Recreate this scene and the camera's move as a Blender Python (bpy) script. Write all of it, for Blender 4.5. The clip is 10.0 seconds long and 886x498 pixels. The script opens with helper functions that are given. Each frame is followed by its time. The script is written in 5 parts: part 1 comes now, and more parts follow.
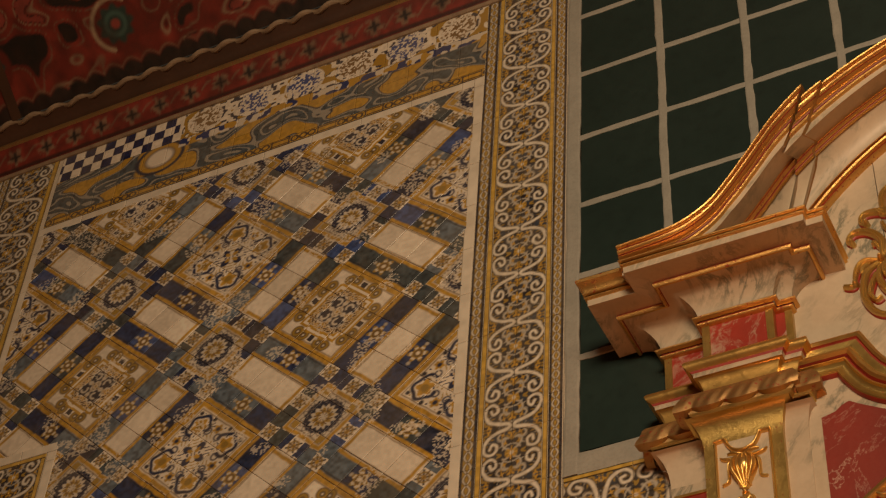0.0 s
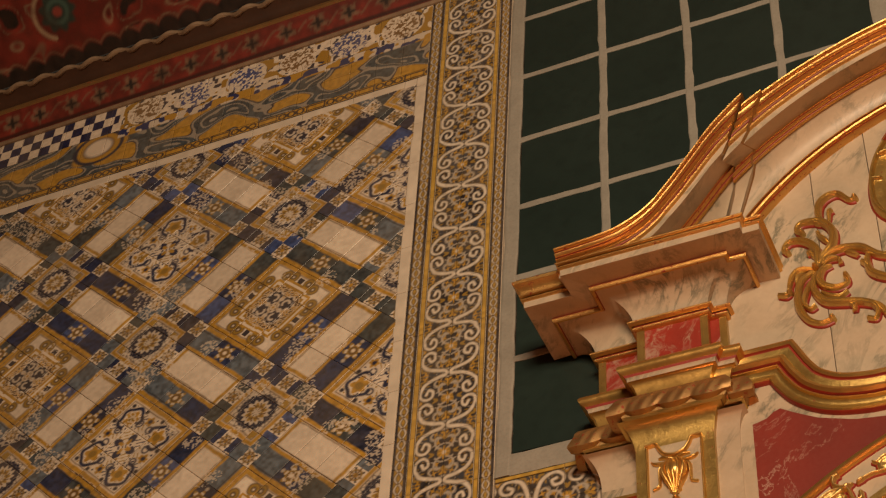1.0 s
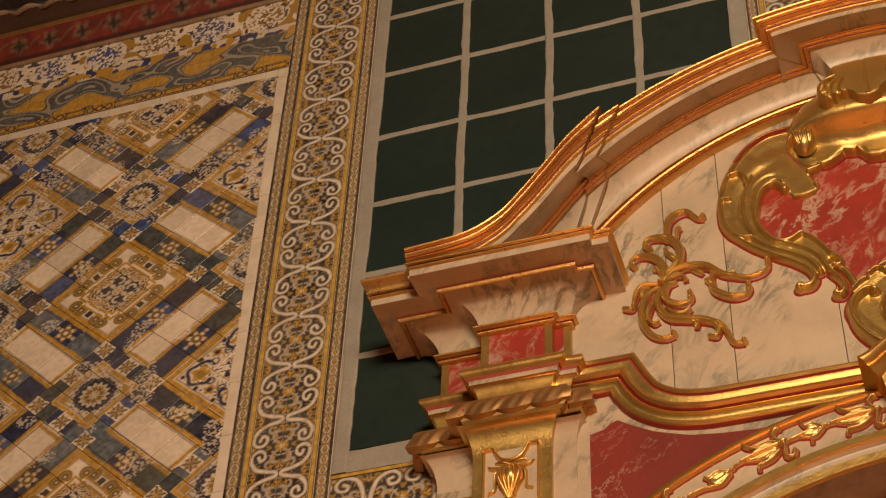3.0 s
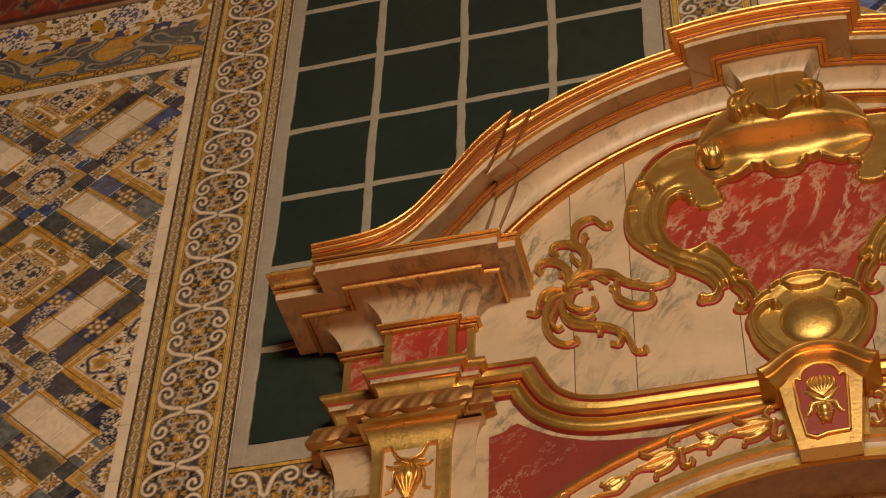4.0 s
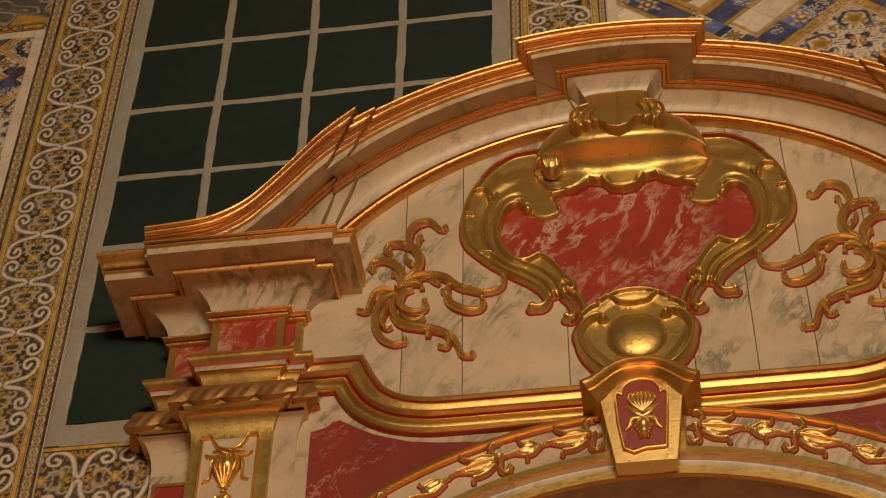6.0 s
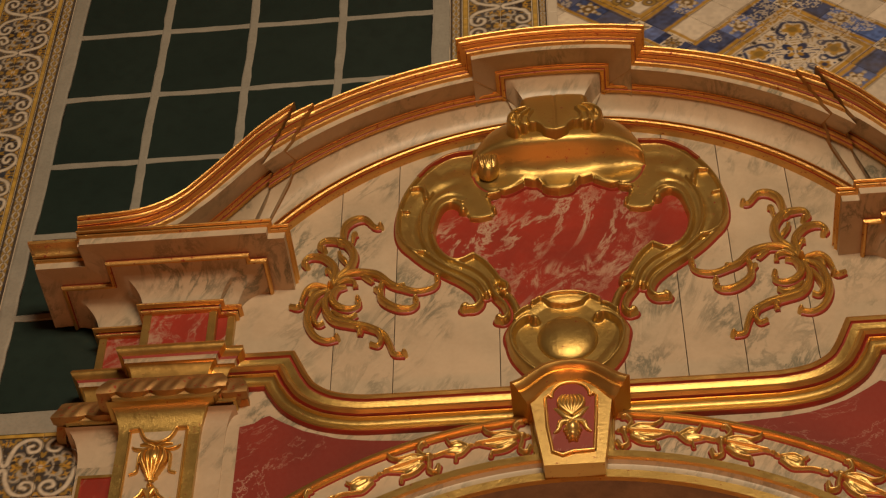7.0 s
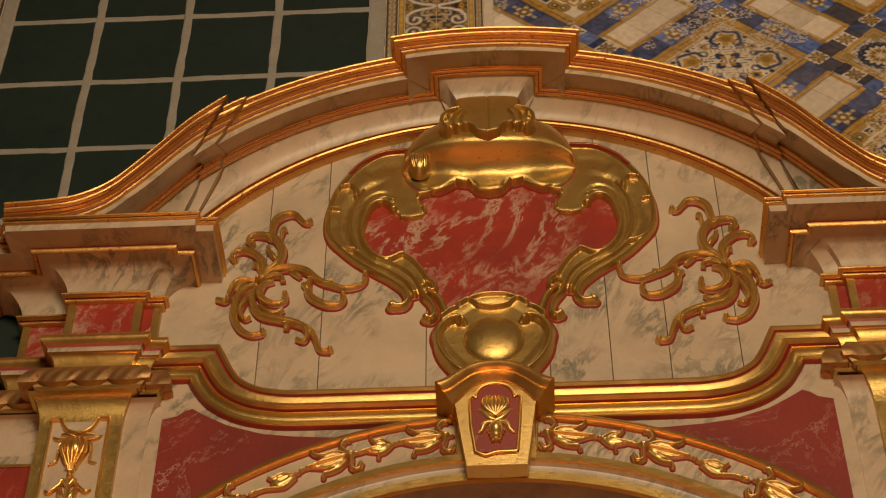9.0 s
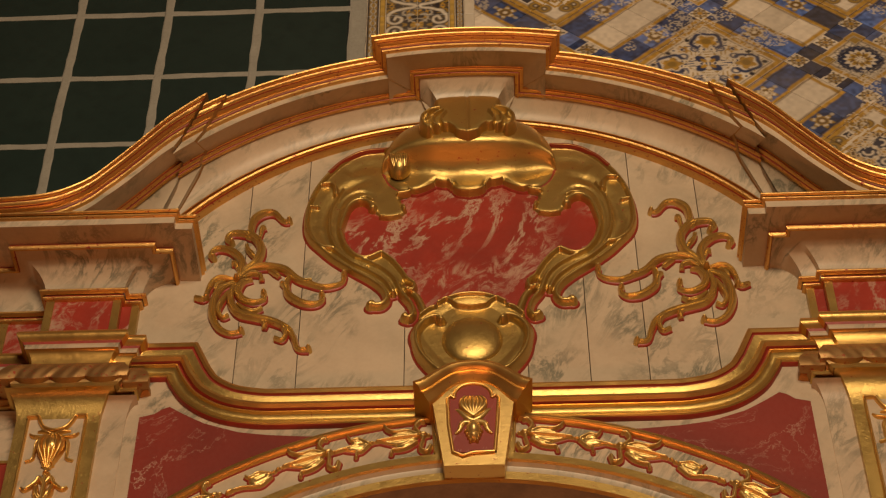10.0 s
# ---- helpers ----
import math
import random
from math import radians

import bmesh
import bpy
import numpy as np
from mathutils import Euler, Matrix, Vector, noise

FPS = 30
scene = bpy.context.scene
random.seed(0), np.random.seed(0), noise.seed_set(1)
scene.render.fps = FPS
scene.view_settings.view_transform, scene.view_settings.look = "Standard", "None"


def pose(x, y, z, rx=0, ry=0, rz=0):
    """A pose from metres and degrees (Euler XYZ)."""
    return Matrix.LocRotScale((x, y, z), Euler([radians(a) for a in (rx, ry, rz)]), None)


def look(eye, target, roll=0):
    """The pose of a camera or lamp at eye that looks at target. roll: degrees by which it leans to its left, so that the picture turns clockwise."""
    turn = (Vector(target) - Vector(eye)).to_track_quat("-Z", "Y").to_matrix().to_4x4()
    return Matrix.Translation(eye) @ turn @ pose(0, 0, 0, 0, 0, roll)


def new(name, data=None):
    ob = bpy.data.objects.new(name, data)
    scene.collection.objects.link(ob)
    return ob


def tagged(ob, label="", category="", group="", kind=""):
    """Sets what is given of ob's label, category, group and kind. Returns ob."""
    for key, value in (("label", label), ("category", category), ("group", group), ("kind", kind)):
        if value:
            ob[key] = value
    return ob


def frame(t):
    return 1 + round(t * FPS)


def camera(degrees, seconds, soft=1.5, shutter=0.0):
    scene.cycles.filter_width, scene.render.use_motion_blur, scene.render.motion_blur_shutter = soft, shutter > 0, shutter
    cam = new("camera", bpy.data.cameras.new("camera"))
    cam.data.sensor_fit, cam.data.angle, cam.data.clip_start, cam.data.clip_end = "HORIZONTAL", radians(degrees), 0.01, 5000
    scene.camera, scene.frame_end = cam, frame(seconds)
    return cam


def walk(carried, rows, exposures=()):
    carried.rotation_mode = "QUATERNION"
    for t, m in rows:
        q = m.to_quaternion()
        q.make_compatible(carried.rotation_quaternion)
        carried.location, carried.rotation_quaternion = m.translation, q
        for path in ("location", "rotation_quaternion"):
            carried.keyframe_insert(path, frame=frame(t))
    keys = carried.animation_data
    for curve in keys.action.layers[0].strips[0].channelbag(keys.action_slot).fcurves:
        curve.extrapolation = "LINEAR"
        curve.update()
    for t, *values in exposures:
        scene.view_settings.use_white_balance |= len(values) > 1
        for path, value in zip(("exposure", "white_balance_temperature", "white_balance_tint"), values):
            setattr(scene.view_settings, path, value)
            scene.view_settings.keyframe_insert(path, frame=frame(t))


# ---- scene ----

# ================= camera =================
cam = camera(27.0, 10.0, soft=1.25)
EYE = (0.0, 0.0, 1.5)
ROWS = [
    (0.0, 135.482, -3.224, 26.351), (0.5, 135.531, -3.082, 25.160), (1.0, 135.579, -2.904, 23.922),
    (1.5, 135.625, -2.741, 22.703), (2.0, 135.680, -2.520, 21.288), (3.5, 135.807, -1.871, 16.309),
    (4.0, 135.850, -1.599, 14.487), (4.5, 135.862, -1.403, 12.996), (5.0, 135.887, -1.157, 11.180),
    (5.5, 135.900, -0.948, 9.603), (6.0, 135.904, -0.725, 8.018), (7.5, 135.890, -0.222, 4.519),
    (8.0, 135.881, -0.111, 3.756), (8.5, 135.873, -0.031, 3.186), (9.0, 135.866, 0.033, 2.706),
    (9.5, 135.866, 0.102, 2.292), (10.0, 135.861, 0.172, 1.919),
]
walk(cam, [(t, pose(*EYE, rx, ry, rz)) for t, rx, ry, rz in ROWS],
     [(0.0, 0.12, 6500, 10), (0.6, 0.20, 6500, 12), (1.5, 0.45, 6550, 17), (3.5, 0.43, 6550, 17), (4.2, 0.22, 6500, 12), (4.8, 0.09, 6500, 10), (5.6, 0.02, 6500, 10), (10.0, 0.0, 6500, 10)])

# ================= light =================
world = bpy.data.worlds.new("world")
world.use_nodes = True
world.node_tree.nodes["Background"].inputs["Color"].default_value = (1.0, 0.75, 0.5, 1)
world.node_tree.nodes["Background"].inputs["Strength"].default_value = 0.02
scene.world = world


def area_lamp(name, eye, target, sx, sy, watts, colour):
    data = bpy.data.lights.new(name, "AREA")
    data.shape, data.size, data.size_y = "RECTANGLE", sx, sy
    data.energy, data.color = watts, colour
    ob = new(name, data)
    ob.matrix_world = look(eye, target)
    return ob


# a warm flood added before the altar wall; the actual source is unseen
area_lamp("gallery_lamp", (0.6, -2.4, 6.4), (-0.6, 5.0, 6.6), 2.2, 1.4, 365, (1.0, 0.735, 0.465))
# two weak orange lights added low, standing in for warm bounce onto the soffits
area_lamp("altar_lamp", (0.9, 3.3, 2.2), (0.6, 4.9, 6.3), 0.40, 0.40, 15, (1.0, 0.30, 0.08))
area_lamp("altar_lamp", (-1.2, 3.3, 2.2), (-1.1, 4.9, 6.3), 0.40, 0.40, 18, (1.0, 0.30, 0.08))

# ================= materials =================
def mat(name):
    m = bpy.data.materials.new(name)
    m.use_nodes = True
    t = m.node_tree
    return m, t, t.nodes["Principled BSDF"]


def ramp(t, fac, stops):
    r = t.nodes.new("ShaderNodeValToRGB")
    e = r.color_ramp.elements
    while len(e) < len(stops):
        e.new(0.5)
    for el, (p, c) in zip(e, stops):
        el.position, el.color = p, (*c, 1) if len(c) == 3 else c
    t.links.new(fac, r.inputs[0])
    return r.outputs[0]


def coords(t):
    return t.nodes.new("ShaderNodeTexCoord").outputs["Object"]


def noise_tex(t, vec, scale, detail=4, rough=0.55, distort=0.0):
    n = t.nodes.new("ShaderNodeTexNoise")
    n.inputs["Scale"].default_value, n.inputs["Detail"].default_value = scale, detail
    n.inputs["Roughness"].default_value, n.inputs["Distortion"].default_value = rough, distort
    t.links.new(vec, n.inputs["Vector"])
    return n.outputs["Fac"]


def mix(t, fac, a, b, blend="MIX"):
    m = t.nodes.new("ShaderNodeMix")
    m.data_type, m.blend_type = "RGBA", blend
    for sock, v in ((m.inputs[0], fac), (m.inputs[6], a), (m.inputs[7], b)):
        if isinstance(v, bpy.types.NodeSocket):
            t.links.new(v, sock)
        else:
            sock.default_value = v if isinstance(v, float) else (*v, 1)
    return m.outputs[2]


def bump(t, bsdf, height, strength, distance=0.004):
    b = t.nodes.new("ShaderNodeBump")
    b.inputs["Strength"].default_value, b.inputs["Distance"].default_value = strength, distance
    t.links.new(height, b.inputs["Height"])
    t.links.new(b.outputs[0], bsdf.inputs["Normal"])


def make_gold(name, base, deep, rough, bole, crinkle=0.22, leaf=0.90):
    m, t, b = mat(name)
    v = coords(t)
    big, fine = noise_tex(t, v, 2.6, 3), noise_tex(t, v, 55, 6, 0.65)
    col = mix(t, big, deep, base)
    worn = ramp(t, fine, [(0.0, (0, 0, 0)), (bole, (0, 0, 0)), (bole + 0.07, (1, 1, 1))])
    col = mix(t, worn, col, (0.33, 0.05, 0.02))
    t.links.new(col, b.inputs["Base Color"])
    met = ramp(t, worn, [(0.0, (leaf,) * 3), (1.0, (0.2, 0.2, 0.2))])
    t.links.new(met, b.inputs["Metallic"])
    r = ramp(t, noise_tex(t, v, 25, 4), [(0.3, (rough - 0.04,) * 3), (0.7, (rough + 0.06,) * 3)])
    t.links.new(r, b.inputs["Roughness"])
    bump(t, b, noise_tex(t, v, 70, 5, 0.7), crinkle, 0.004)
    return m


gold = make_gold("gilding", (0.84, 0.57, 0.18), (0.66, 0.36, 0.10), 0.32, 0.64, 0.20, 0.86)
gold_red = make_gold("coppery_gilding", (0.82, 0.52, 0.17), (0.56, 0.28, 0.08), 0.33, 0.59, 0.46, 0.82)
gold_dull = make_gold("dull_gilding", (0.64, 0.46, 0.15), (0.46, 0.30, 0.09), 0.35, 0.63, 0.42, 0.84)
gold_soft = make_gold("soft_gilding", (0.76, 0.55, 0.20), (0.50, 0.33, 0.11), 0.33, 0.63, 0.30, 0.78)
gold_old = make_gold("tarnished_gilding", (0.55, 0.38, 0.16), (0.34, 0.20, 0.08), 0.55, 0.58)

gold_worn = make_gold("worn_gilding", (0.55, 0.36, 0.15), (0.32, 0.17, 0.07), 0.55, 0.58)


def make_marble(name, ground, tone, vein, vein_w, scale, rough, second=None, stretch=(3.6, 1.0, 0.7)):
    m, t, b = mat(name)
    v = coords(t)
    shift = t.nodes.new("ShaderNodeVectorMath")
    shift.operation = "MULTIPLY_ADD"
    t.links.new(t.nodes.new("ShaderNodeObjectInfo").outputs["Random"], shift.inputs[0])
    shift.inputs[1].default_value = (3.0, 5.0, 7.0)
    t.links.new(v, shift.inputs[2])
    v = shift.outputs[0]
    mp = t.nodes.new("ShaderNodeMapping")
    mp.vector_type = "TEXTURE"
    mp.inputs["Rotation"].default_value = (0.1, 0.56, 0.2)
    mp.inputs["Scale"].default_value = tuple(1 / q for q in stretch)
    t.links.new(v, mp.inputs["Vector"])
    cloud = noise_tex(t, v, 2.2 * scale, 6, 0.6, 0.5)
    col = mix(t, ramp(t, cloud, [(0.35, (0, 0, 0)), (0.7, (1, 1, 1))]), ground, tone)
    n = noise_tex(t, mp.outputs[0], 2.6 * scale, 8, 0.68, 0.6)
    line = ramp(t, n, [(0.5 - vein_w, (0, 0, 0)), (0.5, (1, 1, 1)), (0.5 + vein_w, (0, 0, 0))])
    gate = ramp(t, noise_tex(t, v, 2.6 * scale, 3), [(0.43, (0, 0, 0)), (0.66, (1, 1, 1))])
    col = mix(t, mix(t, 1.0, line, gate, "MULTIPLY"), col, vein)
    if second:
        n2 = noise_tex(t, mp.outputs[0], 7 * scale, 9, 0.74, 1.2)
        g2 = ramp(t, noise_tex(t, mp.outputs[0], 2.3 * scale, 4), [(0.51, (0, 0, 0)), (0.63, (1, 1, 1))])
        l2 = ramp(t, n2, [(0.50, (0, 0, 0)), (0.60, (0.85, 0.85, 0.85))])
        col = mix(t, mix(t, 1.0, l2, g2, "MULTIPLY"), col, second)
    fine = noise_tex(t, v, 60, 4)
    col = mix(t, 0.10 if sum(ground) > 1 else 0.03, col, mix(t, fine, (0.15, 0.1, 0.06), (0.9, 0.8, 0.66)))
    t.links.new(col, b.inputs["Base Color"])
    b.inputs["Roughness"].default_value = rough
    b.inputs["Specular IOR Level"].default_value = 0.35
    bump(t, b, noise_tex(t, v, 30, 4), 0.12, 0.003)
    return m


marble = make_marble("painted_marble", (0.58, 0.48, 0.35), (0.46, 0.37, 0.26), (0.16, 0.16, 0.115), 0.060, 1.6, 0.36, None, (2.3, 1.0, 0.8))
marble_red = make_marble("red_painted_marble", (0.37, 0.030, 0.016), (0.24, 0.022, 0.013), (0.52, 0.38, 0.28), 0.035, 1.3, 0.42,
                         (0.46, 0.28, 0.20), (1.7, 1.0, 0.8))
marble_deep = make_marble("deep_red_marble", (0.27, 0.027, 0.016), (0.16, 0.016, 0.011), (0.5, 0.33, 0.26), 0.006, 0.6, 0.45, None, (1.5, 1.0, 0.7))

glaze, t, b = mat("painted_glaze")
att = t.nodes.new("ShaderNodeVertexColor")
att.layer_name = "glaze"
rnd = t.nodes.new("ShaderNodeObjectInfo").outputs["Random"]
v = coords(t)
cloud = noise_tex(t, v, 7, 5)
col = mix(t, ramp(t, rnd, [(0.0, (0.0, 0.0, 0.0)), (1.0, (0.14, 0.14, 0.14))]), att.outputs["Color"], (0.42, 0.33, 0.2))
col = mix(t, ramp(t, cloud, [(0.45, (0, 0, 0)), (0.8, (0.22, 0.22, 0.22))]), col, (0.30, 0.23, 0.15))
t.links.new(col, b.inputs["Base Color"])
b.inputs["Roughness"].default_value = 0.28
bump(t, b, noise_tex(t, v, 18, 4), 0.15, 0.004)


painted_wood, t, b = mat("painted_boards")
att = t.nodes.new("ShaderNodeVertexColor")
att.layer_name = "glaze"
v = coords(t)
col = mix(t, ramp(t, noise_tex(t, v, 9, 6), [(0.4, (0, 0, 0)), (0.75, (0.6, 0.6, 0.6))]), att.outputs["Color"], (0.035, 0.014, 0.008))
t.links.new(col, b.inputs["Base Color"])
b.inputs["Roughness"].default_value = 0.55
bump(t, b, noise_tex(t, v, 25, 5), 0.3, 0.004)


def make_plain(name, c1, c2, scale, rough, bump_s=0.2, metal=0.0):
    m, t, b = mat(name)
    v = coords(t)
    col = mix(t, ramp(t, noise_tex(t, v, scale, 6, 0.6), [(0.3, (0, 0, 0)), (0.7, (1, 1, 1))]), c1, c2)
    col = mix(t, ramp(t, noise_tex(t, v, scale * 9, 4), [(0.45, (0, 0, 0)), (0.8, (0.5, 0.5, 0.5))]), col, tuple(x * 0.6 for x in c1))
    t.links.new(col, b.inputs["Base Color"])
    b.inputs["Roughness"].default_value, b.inputs["Metallic"].default_value = rough, metal
    bump(t, b, noise_tex(t, v, scale * 5, 5), bump_s, 0.004)
    return m


plaster = make_plain("lime_plaster", (0.62, 0.52, 0.40), (0.54, 0.44, 0.33), 3, 0.85, 0.4)
mortar = make_plain("tile_mortar", (0.64, 0.55, 0.43), (0.54, 0.45, 0.34), 12, 0.85)
muntin_m = make_plain("grey_putty", (0.36, 0.34, 0.29), (0.28, 0.265, 0.225), 8, 0.7)
pane_m = make_plain("dark_green_pane", (0.012, 0.028, 0.024), (0.018, 0.036, 0.031), 2.5, 0.42, 0.08)
wood_dark = make_plain("dark_wood", (0.07, 0.03, 0.015), (0.045, 0.02, 0.01), 5, 0.55)
wood_red = make_plain("red_painted_wood", (0.17, 0.024, 0.016), (0.085, 0.014, 0.010), 6, 0.5)
wood_cream = make_plain("cream_painted_wood", (0.30, 0.21, 0.13), (0.17, 0.11, 0.07), 14, 0.55)
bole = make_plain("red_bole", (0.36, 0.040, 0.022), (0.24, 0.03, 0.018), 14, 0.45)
damask = make_plain("red_damask", (0.22, 0.03, 0.02), (0.12, 0.02, 0.015), 9, 0.7)
ochre_wall = make_plain("ochre_limewash", (0.20, 0.085, 0.04), (0.15, 0.065, 0.03), 2, 0.85, 0.4)
floor_m = make_plain("clay_floor", (0.15, 0.06, 0.03), (0.11, 0.045, 0.024), 2, 0.5)

# ================= builders =================
K, XC = 1.04, -0.042       # the retable stands a little before the wall


def rp(x, y, z):
    """Retable coordinates (u from its axis, y, z) to the world."""
    return Vector(((x + XC) * K, y * K, EYE[2] + (z - EYE[2]) * K))


def ident(x, y, z):
    return Vector((x, y, z))


def thing(name, label, category, kind="", group=""):
    return tagged(new(name), label, category, group, kind)


def mesh_part(name, verts, faces, material, parent=None, label="", smooth=False):
    me = bpy.data.meshes.new(name)
    me.from_pydata([tuple(v) for v in verts], [], faces)
    bm = bmesh.new()
    bm.from_mesh(me)
    bmesh.ops.remove_doubles(bm, verts=bm.verts, dist=1e-5)
    bmesh.ops.recalc_face_normals(bm, faces=bm.faces)
    if smooth:
        for f in bm.faces:
            f.smooth = True
    bm.to_mesh(me)
    bm.free()
    me.materials.append(material)
    ob = new(name, me)
    ob.parent = parent
    if label:
        ob["label"] = label
    if smooth:
        me.set_sharp_from_angle(angle=radians(42))
    return ob


def grid_faces(rows, n, closed=False):
    out = []
    for i in range(rows - 1):
        for j in range(n if closed else n - 1):
            k = (j + 1) % n
            out.append((i * n + j, i * n + k, (i + 1) * n + k, (i + 1) * n + j))
    return out


def loft(name, rows, material, parent=None, label="", closed=False, smooth=True, caps=False):
    n = len(rows[0])
    faces = grid_faces(len(rows), n, closed)
    if caps:
        faces += [tuple(range(n)), tuple(range((len(rows) - 1) * n, len(rows) * n))]
    return mesh_part(name, [p for r in rows for p in r], faces, material, parent, label, smooth)


def box_data(x0, x1, y0, y1, z0, z1, f=ident):
    vs = [f(x, y, z) for x in (x0, x1) for y in (y0, y1) for z in (z0, z1)]
    return vs, [(0, 1, 3, 2), (4, 6, 7, 5), (0, 4, 5, 1), (2, 3, 7, 6), (0, 2, 6, 4), (1, 5, 7, 3)]


def box(name, x0, x1, y0, y1, z0, z1, material, parent=None, label="", f=ident, bevel=0.0):
    vs, fs = box_data(x0, x1, y0, y1, z0, z1, f)
    ob = mesh_part(name, vs, fs, material, parent, label)
    if bevel:
        bm = bmesh.new()
        bm.from_mesh(ob.data)
        bmesh.ops.bevel(bm, geom=bm.edges[:], offset=bevel, segments=2, affect="EDGES")
        bm.to_mesh(ob.data)
        bm.free()
    return ob


def spline(pts, n=8):
    """Smooth curve through the points (any dimension)."""
    p = [np.array(q, float) for q in pts]
    p = [2 * p[0] - p[1]] + p + [2 * p[-1] - p[-2]]
    out = []
    for i in range(1, len(p) - 2):
        for k in range(n):
            s = k / n
            out.append(0.5 * (2 * p[i] + (p[i + 1] - p[i - 1]) * s + (2 * p[i - 1] - 5 * p[i] + 4 * p[i + 1] - p[i + 2]) * s * s
                              + (3 * p[i] - p[i - 1] - 3 * p[i + 1] + p[i + 2]) * s ** 3))
    out.append(p[-2])
    return out


def relief_rows(pts, yb, n=7, groove=0.0, f=rp, sides=12):
    """Half-round relief along (u, z, half width, height) points that rises from the plane yb."""
    c = spline(pts, n)
    rows = []
    for i, q in enumerate(c):
        a, d = c[max(i - 1, 0)], c[min(i + 1, len(c) - 1)]
        tx, tz = d[0] - a[0], d[1] - a[1]
        ln = math.hypot(tx, tz) or 1
        nx, nz = -tz / ln, tx / ln
        row = []
        for k in range(sides + 1):
            g = math.pi * k / sides
            s, h = math.cos(g), math.sin(g) ** 0.7
            h *= 1 - groove * math.exp(-(s / 0.28) ** 2)
            row.append(f(q[0] + nx * q[2] * s, yb - q[3] * h, q[1] + nz * q[2] * s))
        rows.append(row)
    return rows


def relief(name, pts, yb, material, parent, label="", groove=0.0, n=7, f=rp):
    return loft(name, relief_rows(pts, yb, n, groove, f), material, parent, label, caps=True)


def knob_rows(u, z, ru, rz, h, yb, f=rp, n=16, m=7):
    rows = []
    for i in range(m):
        g = 0.5 * math.pi * i / (m - 1)
        rows.append([f(u + ru * math.cos(g) * math.cos(2 * math.pi * k / n), yb - h * math.sin(g),
                       z + rz * math.cos(g) * math.sin(2 * math.pi * k / n)) for k in range(n)])
    return rows


def knob(name, u, z, ru, rz, h, yb, material, parent, label=""):
    return loft(name, knob_rows(u, z, ru, rz, h, yb), material, parent, label, closed=True)


def block(parent, x0, x1, yf, yb, steps, sides=(1, 1)):
    """Courses round a rectangular pier: steps of (name, material, [(px, py, z), ...])."""
    for name, material, prof in steps:
        rows = []
        for px, py, z in prof:
            rows.append([rp(x0 - px * sides[0], yb, z), rp(x0 - px * sides[0], yf - py, z),
                         rp(x1 + px * sides[1], yf - py, z), rp(x1 + px * sides[1], yb, z)])
        loft(name, rows, material, parent, smooth=len(prof) > 4)


def cove(p0, p1, n=7, hollow=True):
    """Quarter curve between two (px, py, z) points; hollow bends inwards under the upper point."""
    out = []
    for i in range(n):
        g = 0.5 * math.pi * i / (n - 1)
        a, c = (1 - math.cos(g), math.sin(g)) if hollow else (math.sin(g), 1 - math.cos(g))
        out.append((p0[0] + (p1[0] - p0[0]) * a, p0[1] + (p1[1] - p0[1]) * a, p0[2] + (p1[2] - p0[2]) * c))
    return out


def torus(p0, p1, n=6, swell=0.5):
    out = []
    for i in range(n):
        s = i / (n - 1)
        e = swell * math.sin(math.pi * s) * abs(p1[2] - p0[2])
        out.append((p0[0] + (p1[0] - p0[0]) * s + e, p0[1] + (p1[1] - p0[1]) * s + e, p0[2] + (p1[2] - p0[2]) * s))
    return out


# ================= the room =================
WY = 5.0                                   # face of the altar wall
WX0, WX1, WZ0, WZ1 = -2.185, -0.567, 5.963, 9.10   # opening of the window
def wall_box(name, label, x0, x1, y0, y1, z0, z1, m=plaster):
    ob = box(name, x0, x1, y0, y1, z0, z1, m)
    return tagged(ob, label, "wall", kind="structure")

# altar wall in pieces round the window and the altar niche
NX0, NX1, NZ1 = (-1.10 + XC) * K, (1.10 + XC) * K, 5.0
YB = WY + 0.012
wall_box("wall_north", "altar wall of lime plaster behind tiles", -7.5, WX0 - 0.06, YB, 5.6, 0, 9.6)
wall_box("wall_north", "altar wall of lime plaster beside the window", WX1 + 0.06, 4.5, YB, 5.6, NZ1, 9.6)
wall_box("wall_north", "altar wall of lime plaster under the window", WX0 - 0.06, WX1 + 0.06, YB, 5.6, NZ1, WZ0 - 0.09)
wall_box("wall_north", "altar wall of lime plaster over the window", WX0 - 0.06, WX1 + 0.06, YB, 5.6, WZ1 + 0.05, 9.6)
wall_box("wall_north", "altar wall of lime plaster beside the niche", WX0 - 0.06, NX0, YB, 5.6, 0, NZ1)
wall_box("wall_north", "altar wall of lime plaster beside the niche", NX1, 4.5, YB, 5.6, 0, NZ1)
# unseen walls, floor and ceiling added to close the room, coloured for their bounce
wall_box("wall_west", "plain side wall of ochre limewash", -7.8, -7.5, -7, 5.6, 0, 11.5, ochre_wall)
wall_box("wall_east", "plain side wall of ochre limewash", 4.5, 4.8, -7, 5.6, 0, 11.5, ochre_wall)
wall_box("wall_south", "plain rear wall of ochre limewash", -7.8, 4.8, -7.3, -7, 0, 11.5, ochre_wall)
tagged(box("floor", -7.8, 4.8, -7.3, 5.6, -0.2, 0, floor_m), "worn clay tile floor of the church", "floor", kind="structure")
tagged(box("ceiling", -7.8, 4.8, -7.3, 5.6, 11.5, 11.7, wood_dark), "dark wooden ceiling boards", "ceiling", kind="structure")

# ================= painted ceiling edge =================
edge = thing("ceiling_cornice", "red painted wooden ceiling cornice with carved rope moulding", "cornice", "structure")


